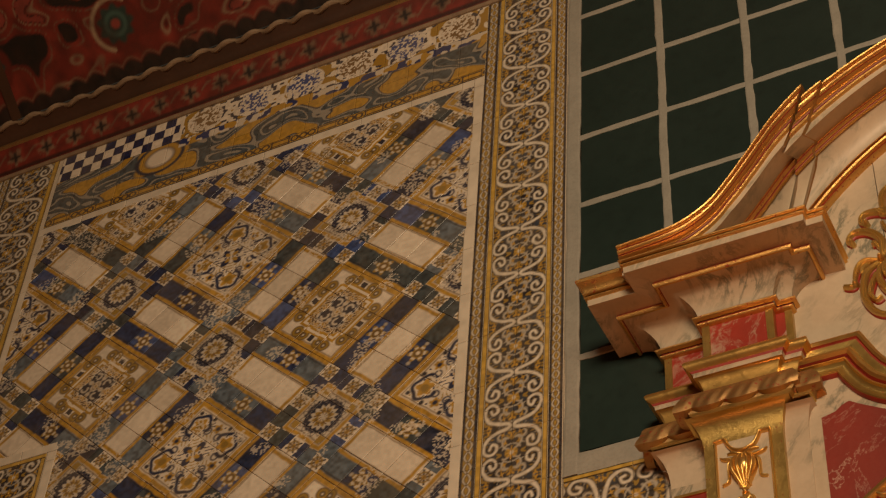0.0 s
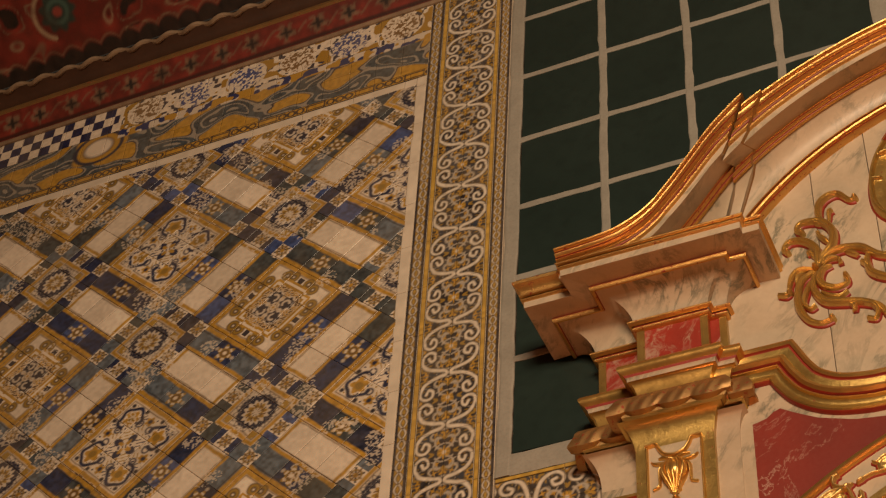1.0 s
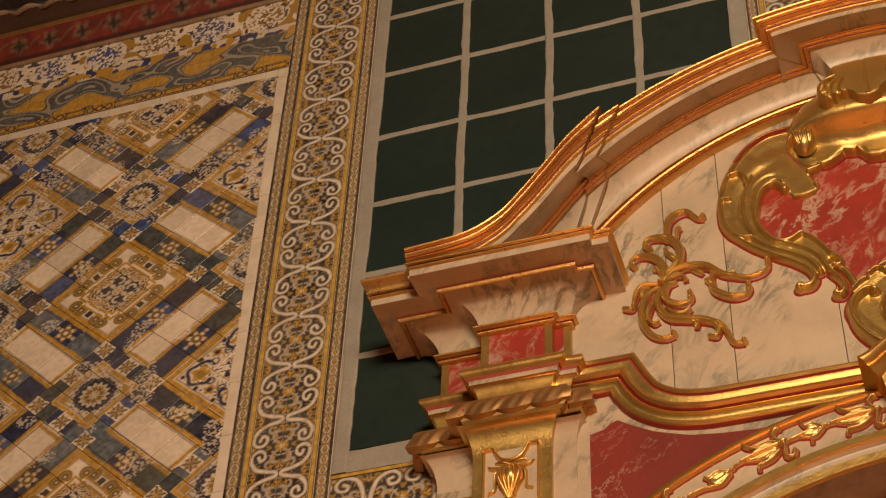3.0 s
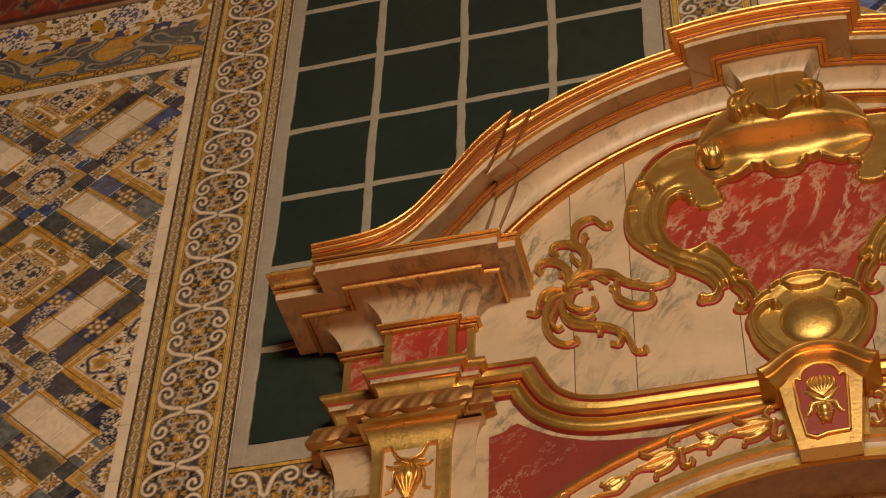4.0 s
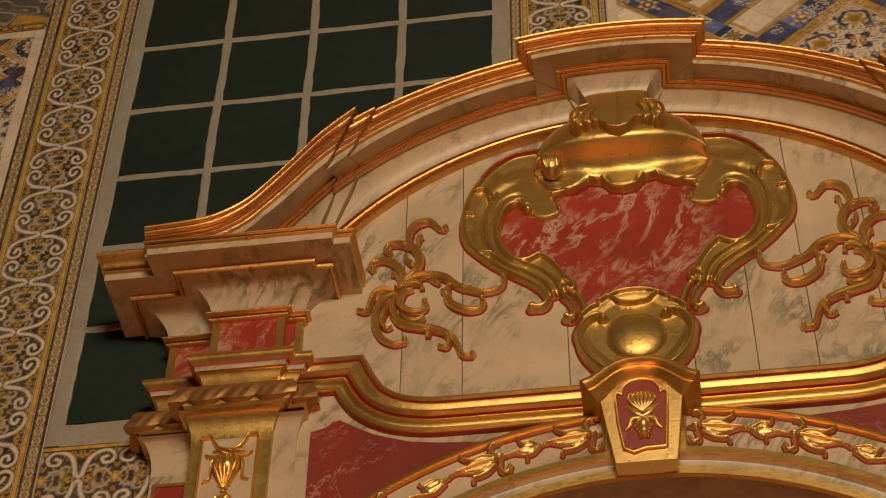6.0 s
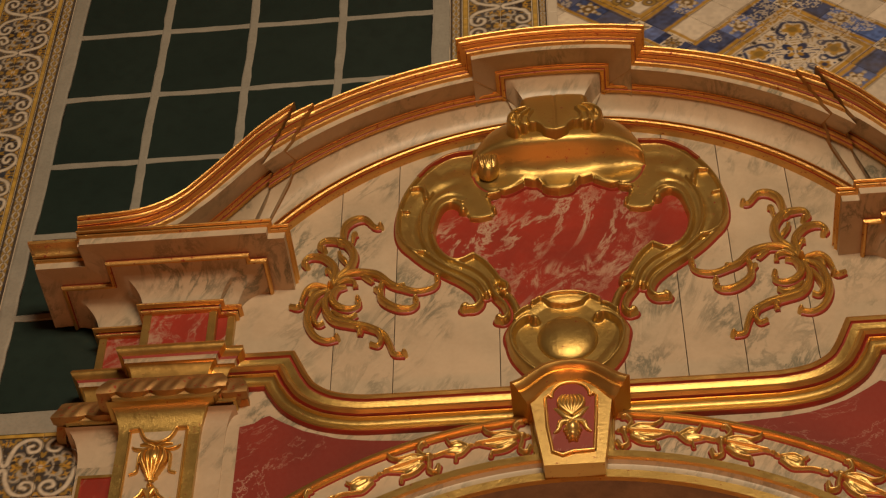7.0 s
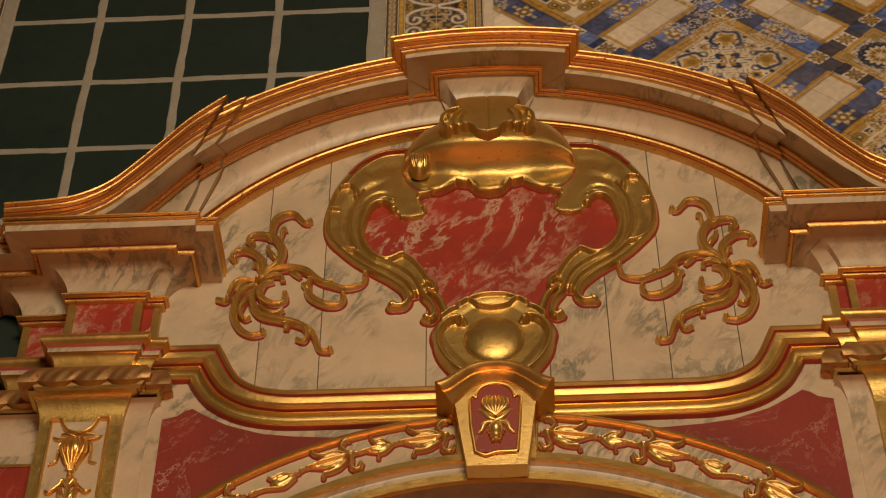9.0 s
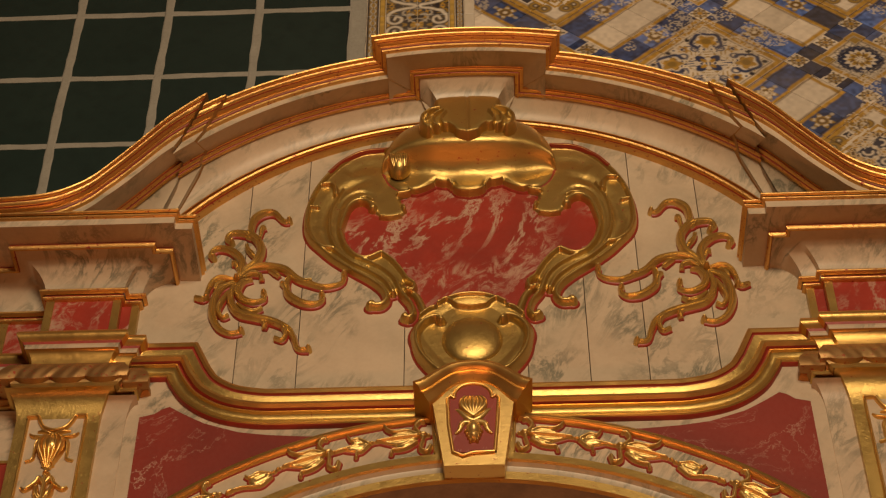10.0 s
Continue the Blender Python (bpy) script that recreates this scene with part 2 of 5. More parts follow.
def run(name, prof, material, x0=-7.5, x1=4.5, smooth=False, parent=None):
    rows = [[Vector((x, y, z)) for y, z in prof] for x in (x0, x1)]
    return loft(name, rows, material, parent or edge, smooth=smooth)


run("plaster_bead", [(5.012, 9.028), (4.990, 9.030), (4.980, 9.042), (4.985, 9.055), (5.012, 9.058)], wood_cream, smooth=True)
run("gilt_fillet", [(4.905, 9.180), (4.888, 9.188), (4.888, 9.202), (4.90, 9.208)], gold_old, smooth=True)
run("dark_hollow", [(4.89, 9.200), (4.895, 9.23), (4.875, 9.262), (4.83, 9.285)], wood_dark, smooth=True)
run("batten", [(4.275, 9.680), (4.225, 9.660), (4.185, 9.69), (4.185, 9.75)], wood_dark)
run("upper_board", [(3.2, 10.50), (2.6, 10.9), (1.2, 11.5)], wood_red)
# carved rope between hollow and painted board
rows = []
for i in range(700):
    x = -7.5 + 12.0 * i / 699
    ph = x * 2 * math.pi / 0.16
    cy, cz = 4.832 + 0.010 * math.sin(ph), 9.292 + 0.011 * math.cos(ph)
    rows.append([Vector((x, cy + 0.016 * math.cos(2 * math.pi * k / 8), cz + 0.016 * math.sin(2 * math.pi * k / 8))) for k in range(8)])
loft("carved_rope", rows, wood_cream, edge, closed=True)

# ================= the window =================
window = thing("window_1", "tall grid window of dark green panes with uneven grey glazing bars", "window", "structure")
COLS = [WX0, -1.788, -1.387, -0.978, WX1]
ZROWS = [WZ0, 6.451, 6.905, 7.333, 7.778, 8.228, 8.668, WZ1]
for i in range(4):
    for j in range(7):
        box("pane", COLS[i] + 0.006, COLS[i + 1] - 0.006, WY + 0.004, WY + 0.016, ZROWS[j] + 0.006, ZROWS[j + 1] - 0.006, pane_m, window)
rng = random.Random(4)


def wobble_bar(name, along, a0, a1, c, half, parent):
    """A hand-laid bar that wanders a little; along 'x' or 'z'."""
    n = int((a1 - a0) / 0.06) + 2
    rows = []
    ph = rng.random() * 9
    for i in range(n):
        a = a0 + (a1 - a0) * i / (n - 1)
        d = c + 0.0022 * math.sin(a * 7 + ph) + 0.0016 * rng.uniform(-1, 1)
        w = half + 0.002 * rng.uniform(-1, 1)
        prof = ((-w, 0.010), (-w, 0.001), (-w * 0.7, -0.0015), (w * 0.7, -0.0015), (w, 0.001), (w, 0.010))
        rows.append([Vector((a, WY + y, d + s)) if along == "x" else Vector((d + s, WY + y, a)) for s, y in prof])
    return loft(name, rows, muntin_m, parent, caps=True, smooth=False)


for c in COLS[1:-1]:
    wobble_bar("glazing_bar", "z", WZ0, WZ1, c, 0.019, window)
for c in ZROWS[1:-1]:
    for i in range(4):
        wobble_bar("glazing_bar", "x", COLS[i] + (0.017 if i else -0.004), COLS[i + 1] + (-0.017 if i < 3 else 0.004), c, 0.016, window)
wobble_bar("window_frame", "z", WZ0 - 0.10, WZ1 + 0.05, WX0 - 0.030, 0.032, window)
wobble_bar("window_frame", "z", WZ0 - 0.10, WZ1 + 0.05, WX1 + 0.036, 0.038, window)
wobble_bar("window_frame", "x", WX0 - 0.002, WX1 + 0.002, WZ0 - 0.05, 0.052, window)

# ================= the retable =================
YT = 4.68                                   # plane of the plank panel


def arc_z(R, c, u):
    return c + math.sqrt(max(R * R - u * u, 0.0))


def inner_z(u):
    return arc_z(1.35, 5.624, u)


def outer_z(u):
    return arc_z(1.72, 5.424, u)


# upper and lower outline of the swept end of the pediment, from its step to its tip
OGEE = spline([(0.971, 6.865), (1.005, 6.835), (1.102, 6.733), (1.192, 6.608), (1.281, 6.487), (1.353, 6.403), (1.444, 6.345), (1.541, 6.320), (1.719, 6.307)], 8)


def ogee_z(u):
    return float(np.interp(u, [q[0] for q in OGEE], [q[1] for q in OGEE]))


# courses of the raking cornice: (name, material, [(forward, share of height), ...])
CORNICE = [
    ("inner_fillet", gold_red, [(0.0, -0.03), (0.024, -0.03), (0.033, -0.012), (0.028, 0.015)]),
    ("bole_line", bole, [(0.028, 0.015), (0.025, 0.025), (0.030, 0.036)]),
    ("inner_fillet", gold_red, [(0.030, 0.036), (0.044, 0.042), (0.047, 0.070), (0.045, 0.100), (0.037, 0.106)]),
    ("bole_line", bole, [(0.037, 0.106), (0.034, 0.118), (0.039, 0.128)]),
    ("inner_fillet", gold_red, [(0.039, 0.128), (0.048, 0.132), (0.047, 0.158), (0.03, 0.19)]),
    ("cove", marble, [(0.03, 0.19), (0.035, 0.32), (0.05, 0.44), (0.069, 0.55), (0.101, 0.63)]),
    ("bole_line", bole, [(0.099, 0.63), (0.102, 0.60)]),
    ("fillet", gold_red, [(0.102, 0.60), (0.115, 0.590), (0.117, 0.596)]),
    ("bole_line", bole, [(0.117, 0.596), (0.118, 0.604), (0.122, 0.606)]),
    ("fillet", gold_red, [(0.122, 0.606), (0.131, 0.606), (0.135, 0.622), (0.131, 0.64)]),
    ("bole_line", bole, [(0.131, 0.64), (0.130, 0.655), (0.133, 0.66)]),
    ("fillet", gold_red, [(0.133, 0.66), (0.137, 0.668), (0.135, 0.69), (0.114, 0.70)]),
    ("soffit", marble, [(0.114, 0.70), (0.224, 0.58)]),
    ("fascia", marble, [(0.224, 0.58), (0.226, 0.69)]),
    ("gilt_lath", gold_red, [(0.226, 0.69), (0.240, 0.70), (0.242, 0.735), (0.234, 0.75)]),
    ("bole_line", bole, [(0.234, 0.75), (0.243, 0.752), (0.245, 0.766)]),
    ("gilt_lath", gold_red, [(0.245, 0.766), (0.249, 0.775), (0.249, 0.80), (0.240, 0.815)]),
    ("gilt_cyma", gold_red, [(0.240, 0.815), (0.253, 0.824), (0.261, 0.844), (0.257, 0.868)]),
    ("bole_line", bole, [(0.257, 0.868), (0.254, 0.876), (0.260, 0.882)]),
    ("gilt_cyma", gold_red, [(0.260, 0.882), (0.269, 0.905), (0.271, 0.932), (0.267, 0.952)]),
    ("bole_line", bole, [(0.267, 0.952), (0.265, 0.958), (0.270, 0.963)]),
    ("gilt_cyma", gold_red, [(0.270, 0.963), (0.281, 0.975), (0.283, 0.998), (0.272, 1.015)]),
    ("worn_edge", bole, [(0.272, 1.015), (0.247, 1.035), (0.0, 1.05)]),
]


def break_half(f):
    """Half width of the break over the axis at a course's projection."""
    return 0.116 + max(0.0, f - 0.03) * 0.96


def rake(parent, us, step, lo, hi, courses=None, broken=False):
    ends = [[], []]
    for name, material, prof in courses or CORNICE[5:]:
        rows = []
        for u in us:
            row = []
            for f, s in prof:
                w = u + math.copysign(0.26 * max(0.0, 1 - s) * max(0.0, 1 - max(0.0, abs(u) - 0.970) / 0.5) * min(1.0, abs(u) / 0.9), u)
                if broken:
                    w = math.copysign(max(abs(w), break_half(f)), u)
                z = lo(w) + (hi(w) - lo(w)) * s
                if abs(w) > 1.02:
                    z = max(z, 6.206)
                row.append(rp(w, YT + 0.03 if f == 0 and s > 1 else YT - f - step * min(1.0, f / 0.2), z))
            rows.append(row)
        loft(name, rows, material, parent, caps=True)
        ends[0] += rows[0]
        ends[1] += rows[-1]
    if courses is not CORNICE[:5] and len(ends[0]) > 30:
        for pts in ends:
            first = pts[0]
            pts = pts + [Vector((first.x, (YT + 0.03) * K, first.z))]
            # brown gilding in place of marble puts the end faces' shade into their colour
            mesh_part("return_end", pts, [tuple(range(len(pts)))], gold_worn, parent)


def span(a, c, n):
    return [a + (c - a) * i / (n - 1) for i in range(n)]


def swept_low(u):
    """Lower line of the swept end: it leaves the arch and runs out over the pier."""
    k = min(1.0, max(0.0, (abs(u) - 0.98) / 0.32))
    return (1 - k) * (inner_z(u) - 0.010) + k * (ogee_z(abs(u)) - 0.235)


UNDER = [("under_board", marble, [(0.0, 0.20), (0.03, 0.19)])]
rk = thing("pediment_cornice", "arched pediment cornice with gilded cyma, marbled cove and stepped ends", "cornice")
rake(rk, span(-1.04, 1.04, 61), 0.0, inner_z, outer_z, CORNICE[:5])
for s in (-1, 1):
    rake(rk, [s * u for u in span(0.110, 0.908, 33)], 0.0, inner_z, outer_z, None, True)
    rake(rk, [s * u for u in span(0.903, 0.978, 5)], 0.020, lambda u: inner_z(u) - 0.005, lambda u: outer_z(u) - 0.010, UNDER + CORNICE[5:])
    rake(rk, [s * u for u in span(0.970, 1.718, 45)], 0.042, swept_low, lambda u: ogee_z(abs(u)), UNDER + CORNICE[5:])
# break of the cornice over the axis
for name, material, prof in CORNICE[5:]:
    rows = []
    for f, s in prof:
        hw = break_half(f)
        fr = YT - f - (0.098 if f > 0 else -0.03)
        row = []
        for i in range(19):
            u = -hw + 2 * hw * i / 18
            row.append((u, fr))
        row = [(-hw, YT)] + row + [(hw, YT)]
        rows.append([rp(u, y, inner_z(u) + (outer_z(u) - inner_z(u)) * s + 0.002) for u, y in row])
    loft(name, rows, material, rk)

# ---- plank panel behind the ornaments
panel = thing("tympanum_panel", "cream marbled wooden plank panel with open joints", "panel")
JOINTS = [-1.2, -0.82, -0.605, -0.235, 0.19, 0.400, 0.600, 0.843, 1.2]
for a, c in zip(JOINTS, JOINTS[1:]):
    rows = []
    n = 12
    for i in range(n + 1):
        u = a + 0.0015 + (c - a - 0.003) * i / n
        top = inner_z(u) + 0.03 if abs(u) < 0.86 else max(inner_z(u) + 0.03, ogee_z(abs(u)) - 0.03)
        rows.append([rp(u, YT + 0.03, 5.40), rp(u, YT, 5.40), rp(u, YT, top), rp(u, YT + 0.03, top)])
    loft("plank", rows, marble, panel, smooth=False, closed=True, caps=True)

# ---- piers at the sides
UP = [  # above the lower cornice
    ("die", marble_red, [(0.0, 0.0, 5.80), (0.0, 0.000, 6.062)]),
    ("die_cap", gold_red, [(0.0, 0.000, 6.050)] + torus((0.006, 0.012, 6.051), (0.009, 0.015, 6.064), 6, 0.5) + [(0.006, 0.012, 6.066)]),
    ("bole_line", bole, [(0.006, 0.012, 6.066), (0.010, 0.016, 6.069)]),
    ("die_cap", gold_red, torus((0.014, 0.020, 6.069), (0.024, 0.032, 6.085), 7, 0.5) + [(0.012, 0.018, 6.088)]),
    ("cove", marble, cove((0.010, 0.016, 6.086), (0.112, 0.132, 6.184), 10)),
    ("bole_line", bole, [(0.112, 0.132, 6.184), (0.114, 0.134, 6.178)]),
    ("fillet", gold_red, [(0.114, 0.134, 6.178), (0.118, 0.138, 6.173), (0.124, 0.144, 6.173), (0.129, 0.150, 6.179), (0.130, 0.151, 6.187)]),
    ("bole_line", bole, [(0.130, 0.151, 6.187), (0.126, 0.147, 6.196)]),
    ("soffit", marble, [(0.126, 0.147, 6.196), (0.205, 0.238, 6.192)]),
    ("fascia", marble, [(0.205, 0.238, 6.192), (0.206, 0.239, 6.220)]),
    ("gilt_lath", gold_red, [(0.206, 0.239, 6.220)] + torus((0.209, 0.243, 6.221), (0.211, 0.245, 6.234), 7, 0.5) + [(0.207, 0.240, 6.2345)]),
    ("bole_line", bole, [(0.207, 0.240, 6.2345), (0.206, 0.239, 6.2365), (0.209, 0.242, 6.238)]),
    ("gilt_lath", gold_red, torus((0.212, 0.246, 6.238), (0.215, 0.250, 6.252), 7, 0.5) + [(0.0, 0.000, 6.256)]),
]
CY = ("gilt_cyma", gold_red, [(0.205, 0.238, 6.250), (0.214, 0.249, 6.254), (0.217, 0.252, 6.264), (0.226, 0.263, 6.275), (0.238, 0.278, 6.285), (0.240, 0.281, 6.297), (0.0, 0.000, 6.302)])
LOW = [  # lower cornice, leaf band and capital
    ("cornice_top", gold, [(0.0, 0.000, 5.826), (0.055, 0.062, 5.854)] + torus((0.055, 0.062, 5.854), (0.040, 0.053, 5.812), 6, 0.3)),
    ("bole_line", bole, [(0.040, 0.053, 5.812), (0.034, 0.049, 5.803)]),
    ("cornice_line", marble, [(0.034, 0.049, 5.803), (0.030, 0.046, 5.798), (0.030, 0.045, 5.787)]),
    ("cornice_cove", gold, [(0.030, 0.045, 5.789)] + cove((0.030, 0.045, 5.789), (0.0, 0.019, 5.705), 7, False)),
    ("abacus", gold_old, [(0.0, 0.019, 5.707), (0.055, 0.043, 5.704), (0.06, 0.046, 5.639), (0.05, 0.043, 5.627), (0.0, 0.000, 5.597)]),
    ("capital_lip", gold_dull, [(0.05, 0.046, 5.629), (0.05, 0.048, 5.618), (0.04, 0.043, 5.612)]),
]
PIERS = {}
# plan of the pier from its wing round the front to the step beside the panel: (u, y)
PLAN = [(-1.683, 4.80), (-1.683, 4.735), (-1.498, 4.735), (-1.498, 4.627), (-1.237, 4.627), (-1.237, 4.658), (-1.178, 4.658), (-1.178, 4.80)]


def plan_normals(path):
    """Outward side and front share of each corner of a stepped plan."""
    out = []
    for i in range(len(path)):
        nx = ny = 0.0
        for a, c in ((i - 1, i), (i, i + 1)):
            if a < 0 or c >= len(path):
                continue
            dx, dy = path[c][0] - path[a][0], path[c][1] - path[a][1]
            if abs(dx) > abs(dy):
                ny = 1.0
            else:
                nx = -1.0 if dy < 0 else 1.0
        out.append((nx, ny))
    return out


def plan_sweep(parent, s, path, steps):
    """Courses of (name, material, [(side, front, z), ...]) mitred round a stepped plan."""
    norms = plan_normals(path)
    for name, material, prof in steps:
        rows = [[rp(-s * (u + nx * px), y - ny * py, z) for (u, y), (nx, ny) in zip(path, norms)] for px, py, z in prof]
        loft(name, rows, material, parent, smooth=len(prof) > 4)


def leaf_band(parent, s, path, z0, z1, p=0.058, pf=0.036, lobe=0.118):
    """A drooping band of slanting carved leaves round a stepped plan."""
    norms = plan_normals(path)
    ring = [(u + nx * p, y - ny * pf, nx, ny) for (u, y), (nx, ny) in zip(path, norms)]
    rows, ln = [], 0.0
    for a, c in zip(ring, ring[1:]):
        dx, dy = c[0] - a[0], c[1] - a[1]
        d = math.hypot(dx, dy)
        side = (-1.0 if dy < 0 else 1.0, 0.0) if abs(dy) > abs(dx) else (0.0, 1.0)
        n = max(3, int(d / 0.005))
        for i in range(n + 1):
            k = i / n
            nx, ny = (a[2], a[3]) if i == 0 else (c[2], c[3]) if i == n else side
            row = []
            for j in range(13):
                q = j / 12
                fold = abs(math.sin(math.pi * (ln + d * k + 0.05 * q) / lobe))
                vein = 0.003 * math.sin(5 * math.pi * (ln + d * k + 0.05 * q) / lobe) * math.sin(math.pi * q)
                out = 0.020 * math.sin(1.9 * q) + 0.016 * fold ** 0.7 * q + vein - (0.034 if j == 12 else 0.0)
                z = z1 + (z0 - z1) * min(q, 0.96) - 0.024 * fold ** 0.6 * max(0.0, q - 0.45) * 1.8
                row.append(rp(-s * (a[0] + dx * k + nx * out), a[1] + dy * k - ny * out, z))
            rows.append(row)
        ln += d
    return loft("leaf_band", rows, gold_worn, parent, "worn gilded band of slanting carved leaves")


for s in (-1, 1):
    pier = thing("retable_pier", "marbled side pier with red die, gilded cornices and capital", "pier")
    PIERS[s] = pier
    plan_sweep(pier, s, PLAN, UP + LOW)
    plan_sweep(pier, s, PLAN[:3] + [(-1.498, 4.80)], [CY])

    def ext(a, c):
        return (a, c) if s < 0 else (-c, -a)
    # gilt strips on the die's edges
    for a, c, y in ((-1.498, -1.473, 4.627), (-1.261, -1.237, 4.627), (-1.200, -1.178, 4.658), (-1.683, -1.659, 4.735)):
        x0, x1 = ext(a, c)
        box("die_strip", x0 - 0.002, x1 + 0.002, y - 0.005, y + 0.02, 5.83, 6.055, gold_dull, pier, f=rp)
    # shaft with recessed field
    x0, x1 = ext(-1.524, -1.246)
    for name, m, prof in (("capital", gold_dull, cove((0.0, 0.0, 5.500), (0.045, 0.058, 5.614), 8)), ("shaft", gold_dull, [(0, 0, 1.0), (0, 0, 5.500)])):
        block(pier, x0, x1, 4.642, 4.80, [(name, m, prof)])
    xw0, xw1 = ext(-1.686, -1.518)
    block(pier, xw0, xw1, 4.750, 4.80, [("wing_capital", marble, cove((0.0, 0.0, 5.470), (0.05, 0.058, 5.605), 8)), ("wing_shaft", marble, [(0, 0, 1.0), (0, 0, 5.470)])])
    xa, xb = ext(-1.660, -1.548)
    box("wing_field", xa, xb, 4.743, 4.77, 3.0, 5.414, marble_red, pier, f=rp)
    for q0, q1, z0, z1 in ((xa - 0.012, xb + 0.012, 5.414, 5.426), (xa - 0.012, xa, 3.0, 5.414), (xb, xb + 0.012, 3.0, 5.414)):
        box("wing_bead", q0, q1, 4.737, 4.77, z0, z1, gold, pier, f=rp)
    xi, xj = ext(-1.484, -1.286)
    box("field", xi, xj, 4.637, 4.66, 3.0, 5.516, marble, pier, f=rp)
    # reveal strip of marble beside the shaft
    xr0, xr1 = ext(-1.246, -1.164)
    block(pier, xr0, xr1, 4.664, 4.80, [("reveal", marble, [(0, 0, 1.0), (0, 0, 5.50)] + cove((0, 0, 5.50), (0.035, 0.045, 5.60), 6))])
    leaf_band(pier, s, [(u - 0.012, y) if u < -1.3 else (u, y) for u, y in PLAN], 5.642, 5.724)

# ---- moulding that frames the foot of the plank panel
mould = thing("panel_moulding", "gilded moulding with swept ends under the plank panel", "moulding")
MPROF = [("crest_roll", gold, [(0.0, 0.062), (0.030, 0.063), (0.044, 0.058), (0.048, 0.049), (0.042, 0.040)]),
         ("groove", bole, [(0.042, 0.040), (0.034, 0.037), (0.034, 0.032)]),
         ("crest_hollow", gold_dull, [(0.034, 0.032), (0.038, 0.030), (0.036, 0.016), (0.030, 0.006), (0.030, 0.003)]),
         ("roll", gold, [(0.0, 0.002), (0.035, 0.004), (0.048, -0.004), (0.05, -0.014), (0.040, -0.024)]),
         ("groove", bole, [(0.040, -0.024), (0.026, -0.030), (0.028, -0.036)]),
         ("bead", gold, [(0.028, -0.036), (0.040, -0.037), (0.042, -0.043), (0.032, -0.047)]),
         ("hollow", gold_dull, [(0.032, -0.047), (0.024, -0.056), (0.024, -0.066), (0.030, -0.076), (0.036, -0.086), (0.032, -0.090)]),
         ("bole_line", bole, [(0.032, -0.090), (0.026, -0.094), (0.0, -0.096)])]
PATH = [(-1.17, 5.792), (-0.985, 5.792)] + [tuple(q) for q in spline([(-0.950, 5.716), (-0.905, 5.650), (-0.825, 5.597), (-0.72, 5.572), (-0.62, 5.568)], 8)] + [(-0.15, 5.568)]


def miter(path):
    out = []
    for i, (u, z) in enumerate(path):
        ns = []
        for a, c in ((max(i - 1, 0), max(i, 1)), (min(i, len(path) - 2), min(i + 1, len(path) - 1))):
            dx, dz = path[c][0] - path[a][0], path[c][1] - path[a][1]
            ln = math.hypot(dx, dz) or 1
            ns.append((-dz / ln, dx / ln))
        nx, nz = ns[0][0] + ns[1][0], ns[0][1] + ns[1][1]
        ln = math.hypot(nx, nz)
        nx, nz = nx / ln, nz / ln
        k = 1 / max(0.5, nx * ns[0][0] + nz * ns[0][1])
        out.append((u, z, nx * k, nz * k))
    return out


for s in (-1, 1):
    for name, material, prof in MPROF:
        rows = [[rp(-s * (u + nx * q), YT - f, z + nz * q) for f, q in prof] for u, z, nx, nz in miter(PATH)]
        loft(name, rows, material, mould, caps=True)

# ---- arch, spandrels and keystone
AR, AC = 1.63, 3.859
arch = thing("altar_arch", "segmental altar arch with gilded bands and marbled field", "arch")
AU = span(-1.165, 1.165, 61)


def arch_course(name, material, prof, parent, us=AU):
    rows = []
    for u in us:
        g = math.asin(max(-1, min(1, u / AR)))
        rows.append([rp(r * math.sin(g), YT - f, AC + r * math.cos(g)) for f, r in prof])
    return loft(name, rows, material, parent, caps=True)


arch_course("gilt_band", gold_dull, [(0.0, 1.642), (0.045, 1.642), (0.052, 1.634), (0.052, 1.622)], arch)
arch_course("bole_line", bole, [(0.052, 1.622), (0.058, 1.6215), (0.060, 1.6195)], arch)
arch_course("gilt_roll", gold, [(0.060, 1.6195), (0.062, 1.619), (0.066, 1.612), (0.060, 1.605), (0.045, 1.603)], arch)
arch_course("bole_line", bole, [(0.046, 1.603), (0.0475, 1.600), (0.044, 1.597)], arch)
arch_course("field", marble, [(0.045, 1.603), (0.045, 1.462)], arch)
arch_course("inner_band", gold_dull, [(0.045, 1.462), (0.060, 1.460), (0.062, 1.432), (0.055, 1.425)], arch)
arch_course("hollow", marble, [(0.055, 1.425), (0.040, 1.418), (0.036, 1.402), (0.040, 1.386)], arch)
arch_course("inner_roll", gold_dull, [(0.040, 1.386), (0.058, 1.382), (0.058, 1.352), (0.045, 1.346)], arch)
arch_course("soffit", wood_cream, [(0.045, 1.346), (-0.35, 1.346)], arch)
for s in (-1, 1):
    # straight ends of the carved field beside the keystone
    box("field_end", min(s * 0.09, s * 0.126), max(s * 0.09, s * 0.126), YT - 0.062, YT, AC + 1.43, AC + 1.632, gold_dull, arch, f=rp)

